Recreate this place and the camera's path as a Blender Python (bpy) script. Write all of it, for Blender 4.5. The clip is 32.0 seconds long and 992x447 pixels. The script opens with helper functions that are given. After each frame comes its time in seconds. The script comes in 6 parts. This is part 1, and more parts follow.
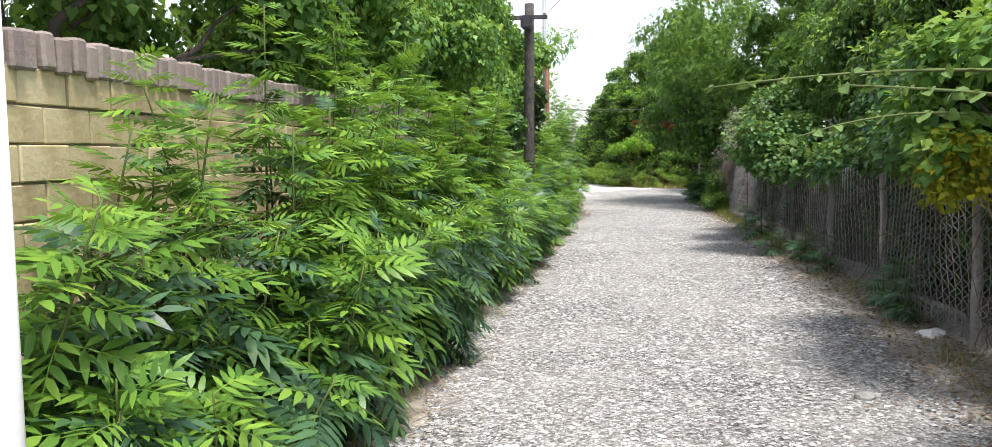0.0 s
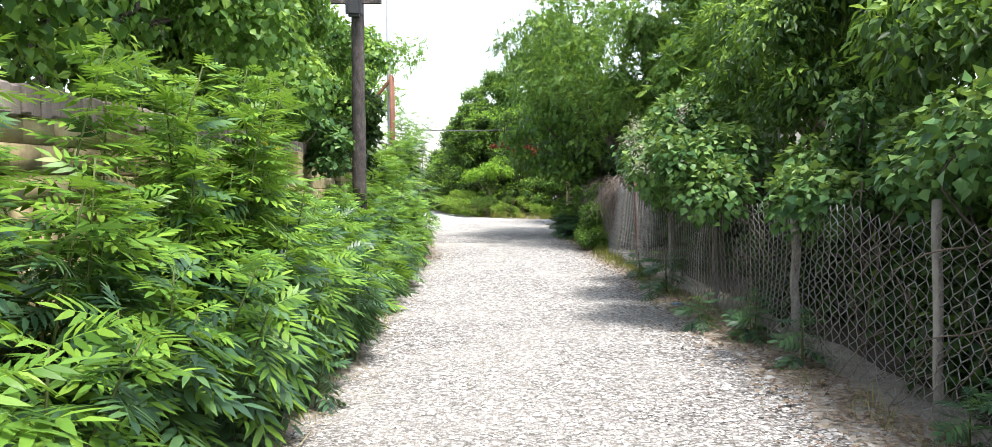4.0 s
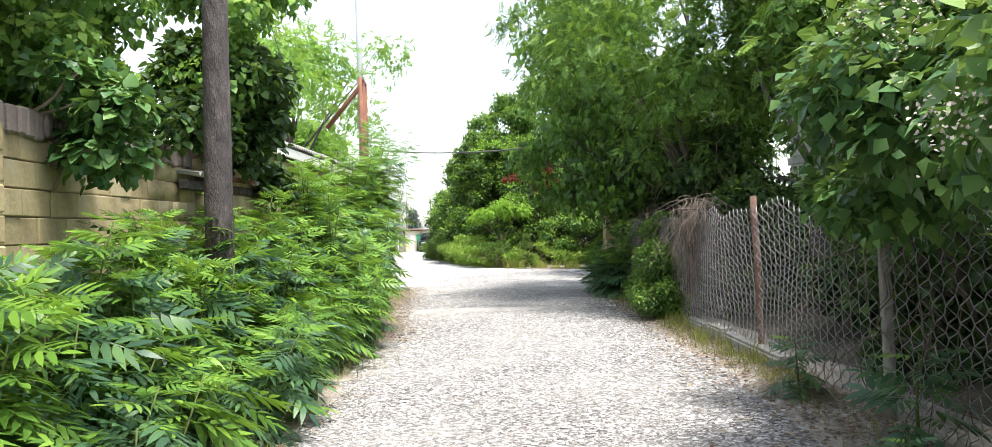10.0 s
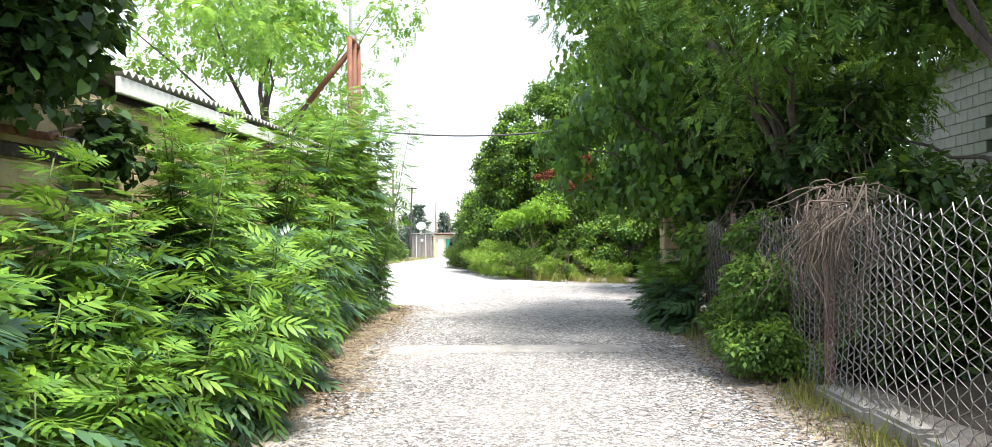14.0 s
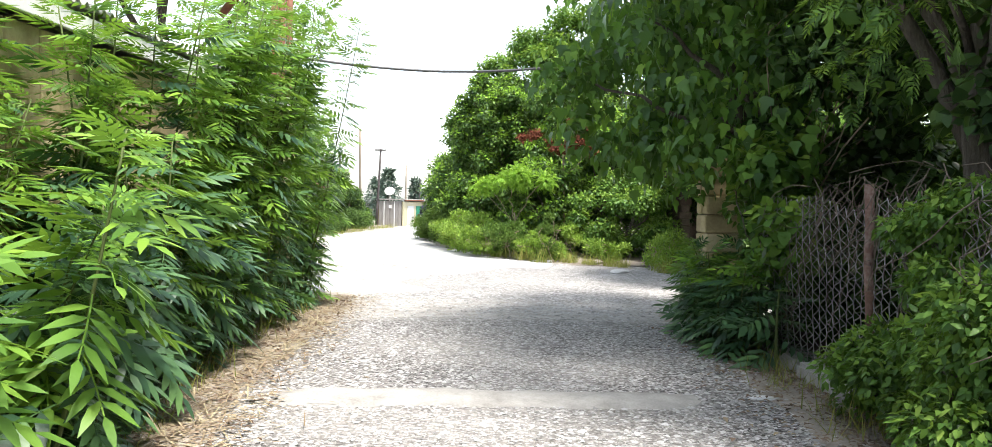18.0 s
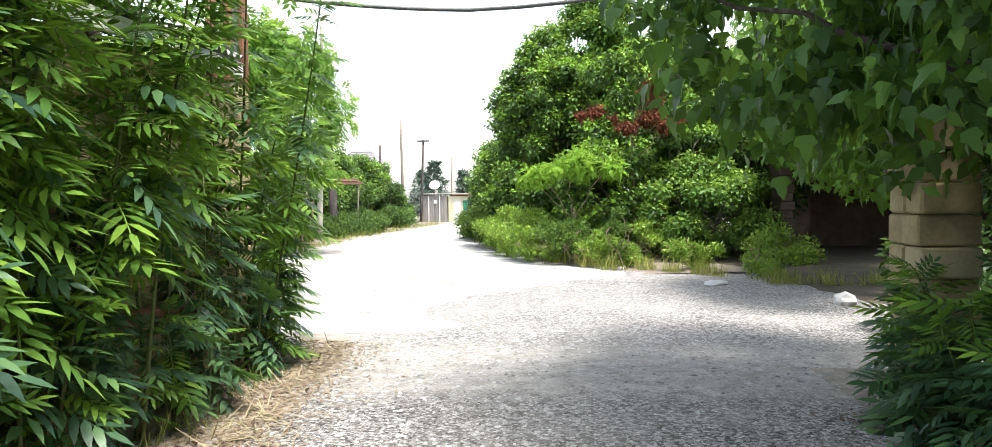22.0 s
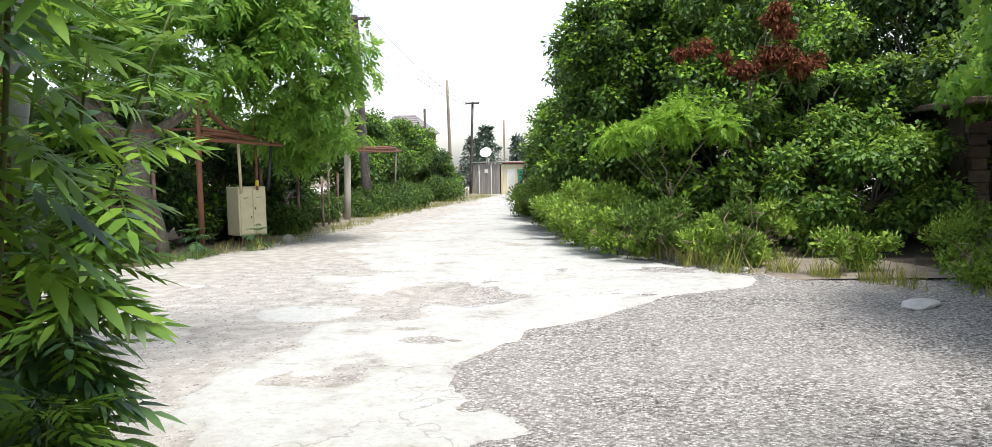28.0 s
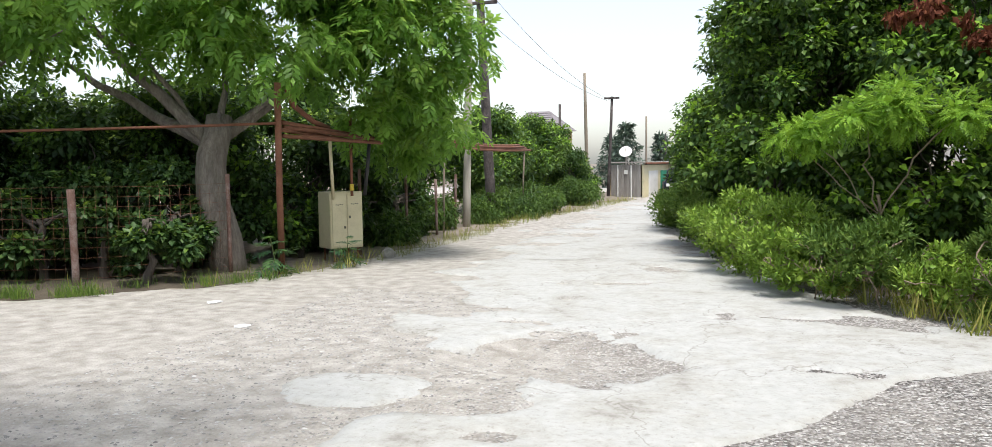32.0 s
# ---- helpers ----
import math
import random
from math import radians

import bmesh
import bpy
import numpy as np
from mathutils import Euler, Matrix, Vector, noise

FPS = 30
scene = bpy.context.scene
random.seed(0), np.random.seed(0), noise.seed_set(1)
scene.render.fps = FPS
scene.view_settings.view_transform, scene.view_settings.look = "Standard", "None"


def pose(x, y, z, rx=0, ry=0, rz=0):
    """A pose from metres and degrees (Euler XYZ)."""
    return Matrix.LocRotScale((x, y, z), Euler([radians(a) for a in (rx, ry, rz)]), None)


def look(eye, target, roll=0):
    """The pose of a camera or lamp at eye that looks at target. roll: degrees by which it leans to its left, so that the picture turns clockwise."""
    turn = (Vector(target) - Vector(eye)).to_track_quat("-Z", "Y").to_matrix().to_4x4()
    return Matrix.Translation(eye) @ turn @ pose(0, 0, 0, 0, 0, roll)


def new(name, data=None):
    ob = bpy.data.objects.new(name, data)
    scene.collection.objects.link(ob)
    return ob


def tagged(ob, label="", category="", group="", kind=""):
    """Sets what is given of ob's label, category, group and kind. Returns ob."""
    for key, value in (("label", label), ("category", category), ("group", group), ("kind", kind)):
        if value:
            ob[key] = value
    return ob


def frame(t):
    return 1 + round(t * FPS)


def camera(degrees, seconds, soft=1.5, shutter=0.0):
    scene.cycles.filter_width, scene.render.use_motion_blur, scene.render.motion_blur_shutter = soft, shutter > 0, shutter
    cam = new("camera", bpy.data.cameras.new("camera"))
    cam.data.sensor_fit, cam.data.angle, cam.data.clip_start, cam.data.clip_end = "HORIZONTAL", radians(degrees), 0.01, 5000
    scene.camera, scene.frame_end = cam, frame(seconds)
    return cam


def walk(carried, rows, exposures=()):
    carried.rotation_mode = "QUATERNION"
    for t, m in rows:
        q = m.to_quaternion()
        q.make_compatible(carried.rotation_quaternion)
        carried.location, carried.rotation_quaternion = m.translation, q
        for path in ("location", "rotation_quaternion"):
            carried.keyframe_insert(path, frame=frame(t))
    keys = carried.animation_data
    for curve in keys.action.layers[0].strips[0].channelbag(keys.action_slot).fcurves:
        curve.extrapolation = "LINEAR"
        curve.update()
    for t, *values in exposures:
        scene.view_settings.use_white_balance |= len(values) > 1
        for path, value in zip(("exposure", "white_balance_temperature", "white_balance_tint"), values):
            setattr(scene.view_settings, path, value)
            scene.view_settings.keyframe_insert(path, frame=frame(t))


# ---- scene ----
cam = camera(61.08, 32.0, soft=0.3)

# seconds, eye, point looked at, lean
PATH = [
    (0.0, (0.509, 0.223, 1.837), (-0.994, 10.076, 1.02), -0.61),
    (0.5, (0.406, 0.802, 1.787), (-0.131, 10.762, 1.065), -0.36),
    (1.0, (0.363, 1.454, 1.761), (0.427, 11.429, 1.061), -0.69),
    (1.5, (0.348, 2.127, 1.785), (0.368, 12.109, 1.193), -0.57),
    (2.0, (0.332, 2.817, 1.821), (0.421, 12.803, 1.294), -0.55),
    (2.5, (0.402, 3.458, 1.826), (0.484, 13.444, 1.295), -0.45),
    (4.5, (0.478, 5.897, 1.859), (0.682, 15.882, 1.349), -0.59),
    (5.0, (0.527, 6.569, 1.83), (0.683, 16.561, 1.464), -0.56),
    (5.5, (0.499, 7.208, 1.775), (0.64, 17.207, 1.657), -1.25),
    (6.0, (0.552, 7.89, 1.688), (0.606, 17.889, 1.563), -1.45),
    (6.5, (0.554, 8.571, 1.642), (0.545, 18.57, 1.52), -1.31),
    (7.0, (0.598, 9.257, 1.633), (0.572, 19.256, 1.552), -1.53),
    (7.5, (0.632, 9.919, 1.639), (0.524, 19.919, 1.64), -1.41),
    (8.0, (0.589, 10.586, 1.619), (0.532, 20.586, 1.61), -1.65),
    (8.5, (0.636, 11.251, 1.579), (0.539, 21.25, 1.649), -1.46),
    (9.0, (0.619, 11.909, 1.557), (0.557, 21.908, 1.65), -1.51),
    (9.5, (0.748, 12.573, 1.532), (0.674, 22.572, 1.645), -1.74),
    (10.0, (0.853, 13.199, 1.529), (0.807, 23.199, 1.597), -1.74),
    (10.5, (0.956, 13.824, 1.563), (0.942, 23.824, 1.618), -1.87),
    (11.0, (1.077, 14.511, 1.561), (1.036, 24.511, 1.618), -1.54),
    (11.5, (1.119, 15.199, 1.543), (1.068, 25.198, 1.713), -1.23),
    (12.0, (1.204, 15.858, 1.514), (1.079, 25.855, 1.701), -0.84),
    (12.5, (1.209, 16.444, 1.493), (0.914, 26.437, 1.692), -0.71),
    (13.0, (1.211, 16.983, 1.503), (0.835, 26.974, 1.708), -0.71),
    (13.5, (1.223, 17.516, 1.504), (0.765, 27.504, 1.674), -0.51),
    (14.0, (1.146, 18.064, 1.486), (0.624, 28.049, 1.635), -0.65),
    (14.5, (1.123, 18.58, 1.469), (0.582, 28.565, 1.524), -0.68),
    (16.5, (1.045, 20.81, 1.51), (0.532, 30.795, 1.324), -1.11),
    (17.0, (1.043, 21.358, 1.521), (0.624, 31.347, 1.327), -0.80),
    (17.5, (1.06, 21.922, 1.548), (0.74, 31.915, 1.351), 0.57),
    (18.0, (0.909, 22.503, 1.528), (0.692, 32.498, 1.301), 1.10),
    (18.5, (0.787, 23.096, 1.49), (0.355, 33.082, 1.206), 0.24),
    (19.0, (0.705, 23.657, 1.504), (0.186, 33.634, 1.073), -0.05),
    (19.5, (0.634, 24.193, 1.539), (0.082, 34.165, 1.039), -0.27),
    (20.0, (0.704, 24.81, 1.56), (0.008, 34.773, 1.051), -0.65),
    (20.5, (0.675, 25.283, 1.552), (-0.091, 35.241, 1.066), -0.80),
    (21.0, (0.694, 25.77, 1.595), (-0.098, 35.729, 1.173), -1.03),
    (21.5, (0.779, 26.303, 1.637), (-0.037, 36.262, 1.245), -0.80),
    (22.0, (0.748, 26.844, 1.63), (-0.098, 36.803, 1.29), -0.59),
    (22.5, (0.754, 27.298, 1.66), (-0.121, 37.255, 1.348), -0.74),
    (23.0, (0.787, 27.738, 1.705), (-0.165, 37.684, 1.311), -0.73),
    (23.5, (0.687, 28.277, 1.683), (-0.397, 38.202, 1.113), -0.73),
    (24.0, (0.611, 28.75, 1.647), (-0.555, 38.656, 0.922), -0.82),
    (24.5, (0.488, 29.144, 1.67), (-0.833, 39.019, 0.809), -0.88),
    (25.0, (0.384, 29.503, 1.762), (-0.942, 39.371, 0.824), -1.20),
    (25.5, (0.363, 29.951, 1.718), (-1.02, 39.815, 0.831), -1.15),
    (27.5, (0.182, 31.683, 1.704), (-1.276, 41.55, 0.987), -1.00),
    (28.0, (0.093, 32.084, 1.688), (-1.399, 41.946, 0.968), -1.16),
    (28.5, (0.052, 32.519, 1.709), (-1.586, 42.359, 1.012), -1.04),
    (29.0, (-0.029, 32.86, 1.713), (-1.756, 42.692, 1.136), -1.13),
    (29.5, (-0.088, 33.31, 1.679), (-1.854, 43.133, 1.045), -1.06),
    (30.0, (-0.117, 33.757, 1.696), (-1.94, 43.564, 0.999), -0.14),
    (30.5, (-0.241, 34.191, 1.727), (-2.146, 43.979, 0.972), 0.25),
    (31.0, (-0.259, 34.599, 1.731), (-2.273, 44.366, 0.988), -0.31),
    (31.5, (-0.272, 34.977, 1.765), (-2.713, 44.647, 1.039), -0.37),
    (32.0, (-0.397, 35.373, 1.758), (-3.488, 44.856, 1.047), -0.76),
]
walk(cam, [(t, look(e, g, r)) for t, e, g, r in PATH], exposures=[(0.0, 0.60), (1.0, 0.98), (3.0, 1.04), (8.0, 1.04), (14.0, 1.18), (19.0, 1.16), (24.0, 1.0), (28.0, 0.46), (32.0, 0.22)])

# ---- light: hazy bright noon, sun high over the right-hand side ----
SUN_EL, SUN_AZ = 69.0, 138.0  # azimuth clockwise from +y
sun_dir = Vector((math.sin(radians(SUN_AZ)) * math.cos(radians(SUN_EL)), math.cos(radians(SUN_AZ)) * math.cos(radians(SUN_EL)), math.sin(radians(SUN_EL))))
world = bpy.data.worlds.new("sky")
scene.world = world
world.use_nodes = True
wn = world.node_tree.nodes
sky = wn.new("ShaderNodeTexSky")
sky.sky_type = "NISHITA"
sky.sun_disc = False
sky.sun_elevation = radians(SUN_EL)
sky.sun_rotation = radians(SUN_AZ)
sky.air_density, sky.dust_density, sky.ozone_density = 1.0, 1.6, 0.5
wn["Background"].inputs["Strength"].default_value = 0.215
haze = wn.new("ShaderNodeHueSaturation")  # thin white haze over the whole sky
haze.inputs["Saturation"].default_value = 0.5
world.node_tree.links.new(sky.outputs[0], haze.inputs["Color"])
world.node_tree.links.new(haze.outputs[0], wn["Background"].inputs["Color"])
sun = new("sun", bpy.data.lights.new("sun", "SUN"))
sun.data.energy, sun.data.angle, sun.data.color = 3.9, radians(14.0), (1.0, 0.965, 0.905)
sun.matrix_world = look((20, 30, 40), Vector((20, 30, 40)) - sun_dir)

# ---- helpers of this scene ----
rng = np.random.default_rng(7)


def smooth_step(a, b, x):
    x = min(1.0, max(0.0, (x - a) / (b - a)))
    return x * x * (3 - 2 * x)


def cross_fall(x, y):
    """The lane falls gently from the fence towards the block wall, up to the speed hump; whatever stands along it follows."""
    q, p = np.clip((np.asarray(y, float) - 23) / 6, 0, 1), np.clip((np.abs(x) - 20) / 40, 0, 1)
    return 0.0235 * (np.asarray(x, float) - 0.8) * (1 - q * q * (3 - 2 * q)) * (1 - p * p * (3 - 2 * p))


def mesh_of(name, v, f, mat, smooth=False):
    """One mesh from arrays of vertices and of faces with the same number of corners."""
    v, f = np.asarray(v, np.float32), np.asarray(f, np.int32)
    me = bpy.data.meshes.new(name)
    me.vertices.add(len(v))
    me.vertices.foreach_set("co", v.ravel())
    me.loops.add(f.size)
    me.loops.foreach_set("vertex_index", f.ravel())
    me.polygons.add(len(f))
    me.polygons.foreach_set("loop_start", np.arange(0, f.size, f.shape[1], dtype=np.int32))
    me.polygons.foreach_set("loop_total", np.full(len(f), f.shape[1], np.int32))
    me.update(calc_edges=True)
    if smooth:
        me.shade_smooth()
    me.materials.append(mat)
    return me


def bm_mesh(name, bm, mat, smooth=False):
    me = bpy.data.meshes.new(name)
    bm.to_mesh(me)
    bm.free()
    if smooth:
        me.shade_smooth()
    me.materials.append(mat)
    return me


def part(name, data, mat=None, parent=None, label="", smooth=False, at=None):
    """Links a bmesh, a (vertices, faces) pair or a ready mesh as one object under parent. Under a parent at the origin it follows the lane's cross fall."""
    if parent is not None and parent.matrix_basis == Matrix():
        if at is not None:
            at = Matrix.Translation((0, 0, float(cross_fall(at.translation.x, at.translation.y)))) @ at
        elif isinstance(data, bmesh.types.BMesh):
            for v in data.verts:
                v.co.z += float(cross_fall(v.co.x, v.co.y))
        elif isinstance(data, tuple):
            v = np.array(data[0], float)
            v[:, 2] += cross_fall(v[:, 0], v[:, 1])
            data = (v, data[1])
    if isinstance(data, bmesh.types.BMesh):
        data = bm_mesh(name, data, mat, smooth)
    elif isinstance(data, tuple):
        data = mesh_of(name, data[0], data[1], mat, smooth)
    ob = new(name, data)
    if at is not None:
        ob.matrix_basis = at
    if parent is not None:
        ob.parent = parent
    if label:
        ob["label"] = label
    return ob


def thing(name, x, y, z, label, category, group="", rz=0.0, kind=""):
    ob = new(name)
    ob.empty_display_size = 0.1
    ob.matrix_basis = pose(x, y, z + (float(cross_fall(x, y)) if x or y else 0), 0, 0, rz)
    return tagged(ob, label, category, group, kind)


def box_bm(sx, sy, sz, bevel=0.0, cx=0.0, cy=0.0, cz=0.0, seg=1):
    bm = bmesh.new()
    bmesh.ops.create_cube(bm, size=1.0)
    bmesh.ops.scale(bm, vec=(sx, sy, sz), verts=bm.verts)
    if bevel:
        bmesh.ops.bevel(bm, geom=bm.edges[:], offset=bevel, segments=seg, affect="EDGES")
    bmesh.ops.translate(bm, vec=(cx, cy, cz), verts=bm.verts)
    return bm


def tube(pts, radii, sides=8, wob=0.0, r=None, cap=True):
    """A tapered tube along points, as (vertices, triangles)."""
    pts = np.asarray(pts, float)
    n = len(pts)
    radii = np.broadcast_to(np.asarray(radii, float), (n,))
    t = np.gradient(pts, axis=0)
    t /= np.linalg.norm(t, axis=1, keepdims=True) + 1e-9
    ref = np.array([0.0, 0, 1.0]) if abs(t[0][2]) < 0.8 else np.array([1.0, 0, 0])
    a = np.cross(t, ref)
    a /= np.linalg.norm(a, axis=1, keepdims=True) + 1e-9
    b = np.cross(t, a)
    ang = np.linspace(0, 2 * np.pi, sides, endpoint=False)
    rr = radii[:, None] * np.ones((1, sides))
    if wob:
        rr = rr * (1 + wob * (r or rng).standard_normal((n, sides)))
    v = pts[:, None] + rr[..., None] * (np.cos(ang)[None, :, None] * a[:, None] + np.sin(ang)[None, :, None] * b[:, None])
    v = v.reshape(-1, 3)
    i = np.arange(n - 1)[:, None] * sides
    j = np.arange(sides)[None]
    k = (j + 1) % sides
    q = np.stack([i + j, i + k, i + sides + k, i + sides + j], -1).reshape(-1, 4)
    f = np.concatenate([q[:, [0, 1, 2]], q[:, [0, 2, 3]]])
    if cap:
        v = np.concatenate([v, pts[-1:], pts[:1]])
        last = (n - 1) * sides
        jj = np.arange(sides)
        kk = (jj + 1) % sides
        f = np.concatenate([f, np.stack([last + jj, last + kk, np.full(sides, n * sides)], -1), np.stack([kk, jj, np.full(sides, n * sides + 1)], -1)])
    return v, f


def merge(pieces):
    vs, fs, off = [], [], 0
    for v, f in pieces:
        vs.append(v)
        fs.append(np.asarray(f) + off)
        off += len(v)
    return np.concatenate(vs), np.concatenate(fs)


def bend(a, b, n, sag=(0, 0, 0), r=None, jit=0.0):
    """n points from a to b, bowed by sag in the middle."""
    s = np.linspace(0, 1, n)[:, None]
    p = np.asarray(a, float) * (1 - s) + np.asarray(b, float) * s + 4 * s * (1 - s) * np.asarray(sag, float)
    if jit:
        p[1:-1] += (r or rng).normal(0, jit, (n - 2, 3))
    return p


# ---- leaves: each along +y, face up, one unit long ----
def leaf_blade(w=0.4, fold=0.06, droop=0.15):
    v = np.array([(0, 0, 0), (-w / 2, .35, fold), (0, .35, 0), (w / 2, .35, fold), (-.34 * w, .7, fold * .8 - droop / 2), (0, .7, -droop / 2), (.34 * w, .7, fold * .8 - droop / 2), (0, 1, -droop)])
    return v, np.array([(0, 2, 1), (0, 3, 2), (1, 2, 5), (1, 5, 4), (2, 3, 6), (2, 6, 5), (4, 5, 7), (5, 6, 7)])


def leaf_small(w=0.5, fold=0.08, droop=0.1):
    v = np.array([(0, 0, 0), (-w / 2, .42, fold), (0, .45, 0), (w / 2, .42, fold), (0, 1, -droop)])
    return v, np.array([(0, 2, 1), (0, 3, 2), (1, 2, 4), (2, 3, 4)])


def leaf_lance(w=0.25, droop=0.16):
    """A narrow leaflet with a long tip."""
    v = np.array([(0, 0, 0), (-w / 2, .28, .02), (w / 2, .28, .02), (-.42 * w, .62, -droop * .3), (.42 * w, .62, -droop * .3), (0, 1, -droop)])
    return v, np.array([(0, 2, 1), (1, 2, 4), (1, 4, 3), (3, 4, 5)])


def leaf_heart(w=0.95, cup=0.08, droop=0.18):
    o = [(0, .06), (-.42, .04), (-.5, .38), (-.26, .78), (0, 1.05), (.26, .78), (.5, .38), (.42, .04)]
    v = [(0, .38, 0)] + [(x * w, y, cup * abs(x) * 2 - droop * max(0, y - .3) ** 1.5) for x, y in o]
    return np.array(v), np.array([(0, i % 8 + 1, i) for i in range(1, 9)])


def leaf_fig(droop=0.3):
    o = [(0, .02), (-.32, .06), (-.46, .40), (-.25, .5), (-.2, .78), (0, 1.12), (.2, .78), (.25, .5), (.46, .40), (.32, .06)]
    v = [(0, .42, 0)] + [(x, y, .1 * abs(x) - droop * max(0, y - .3) ** 1.6) for x, y in o]
    return np.array(v), np.array([(0, i % 10 + 1, i) for i in range(1, 11)])


def leaf_lobed(lobes=5, depth=0.45, droop=0.2):
    pts = [(0, .02)]
    for i in range(2 * lobes - 1):
        a = radians(-125 + 250 * i / (2 * lobes - 2))
        rad = (0.62 if i % 2 == 0 else 0.62 * (1 - depth)) * (1.12 if abs(a) < 0.2 else 1.0)
        pts.append((rad * math.sin(a) * 1.05, .38 + rad * math.cos(a)))
    v = [(0, .36, 0)] + [(x, y, .07 * abs(x) - droop * max(0, y - .3) ** 1.6 - .12 * abs(x) ** 2) for x, y in pts]
    n = len(pts)
    return np.array(v), np.array([(0, i % n + 1, i) for i in range(1, n + 1)])


def leaf_pinnate(pairs=4, w=0.26, length=0.42, droop=0.35, small=False, fold=0.03, hang=0.22, open_a=62, close_a=40, first=0.28, last=0.9, lance=None):
    """A compound leaf: a stalk with pairs of leaflets and one at its tip."""
    blade = lance if lance else (np.array([(0, 0, 0), (-w / 2, .45, fold), (w / 2, .45, fold), (0, 1, -.1)]), np.array([(0, 3, 1), (0, 2, 3)])) if small else leaf_small(w, fold + .03, 0.14)
    out = []
    for i in range(pairs + 1):
        s = first + (last - first) * i / pairs
        z = -droop * s ** 2
        for side in ((-1, 1) if i < pairs else (0,)):
            a = radians(side * (open_a - (open_a - close_a) * i / pairs))
            k = length * (0.8 + 0.45 * math.sin(math.pi * (0.2 + 0.6 * i / pairs)))
            c, d = math.cos(a), math.sin(a)
            v = blade[0] * k
            v = np.stack([v[:, 0] * c + v[:, 1] * d, -v[:, 0] * d + v[:, 1] * c, v[:, 2] - hang * np.hypot(v[:, 0], v[:, 1])], -1)
            out.append((v + (0, s, z), blade[1]))
    s = np.linspace(0, last, 4)
    st = np.concatenate([np.stack([0 * s - .008, s, -droop * s ** 2], -1), np.stack([0 * s + .008, s, -droop * s ** 2], -1)])
    sf = [(i, i + 4, i + 5) for i in range(3)] + [(i, i + 5, i + 1) for i in range(3)]
    return merge(out + [(st, np.array(sf))])


def unit(a):
    return a / (np.linalg.norm(a, axis=-1, keepdims=True) + 1e-9)


def place(leaf, pos, axis, normal, size):
    """Copies of a leaf at places, along axes, with faces towards normals, joined."""
    v, f = leaf
    y = unit(axis)
    z = unit(normal - (normal * y).sum(-1, keepdims=True) * y)
    x = np.cross(y, z)
    out = pos[:, None] + np.asarray(size).reshape(-1, 1, 1) * (v[None, :, :1] * x[:, None] + v[None, :, 1:2] * y[:, None] + v[None, :, 2:] * z[:, None])
    n = len(pos)
    return out.reshape(-1, 3), (f[None] + (np.arange(n) * len(v))[:, None, None]).reshape(-1, f.shape[1])


def lumps(r, blobs, per=10, low=-0.5, fine=1.0):
    """Uneven bulges over ellipsoids: centres, radii."""
    out = []
    for c, rad in blobs:
        c, rad = np.array(c, float), np.array(rad, float)
        n = max(4, int(per * (rad[0] * rad[1] * rad[2]) ** (2 / 3)))
        d = unit(r.standard_normal((n * 3, 3)))
        d = d[d[:, 2] > low][:n]
        k = r.uniform(0.55, 0.98, (len(d), 1))
        size = r.uniform(0.3, 0.62, len(d)) * rad.mean() ** 0.7 * fine
        out += [(p, s) for p, s in zip(c + d * rad * k, size)]
    return out


def leaf_area(leaf):
    v, f = leaf
    return float(np.linalg.norm(np.cross(v[f[:, 1]] - v[f[:, 0]], v[f[:, 2]] - v[f[:, 0]]), axis=1).sum() / 2)


QUAD = (np.array([(0, 0, 0), (-.3, .5, .05), (.3, .5, .05), (0, 1, -.1)]), np.array([(0, 3, 1), (0, 2, 3)]))


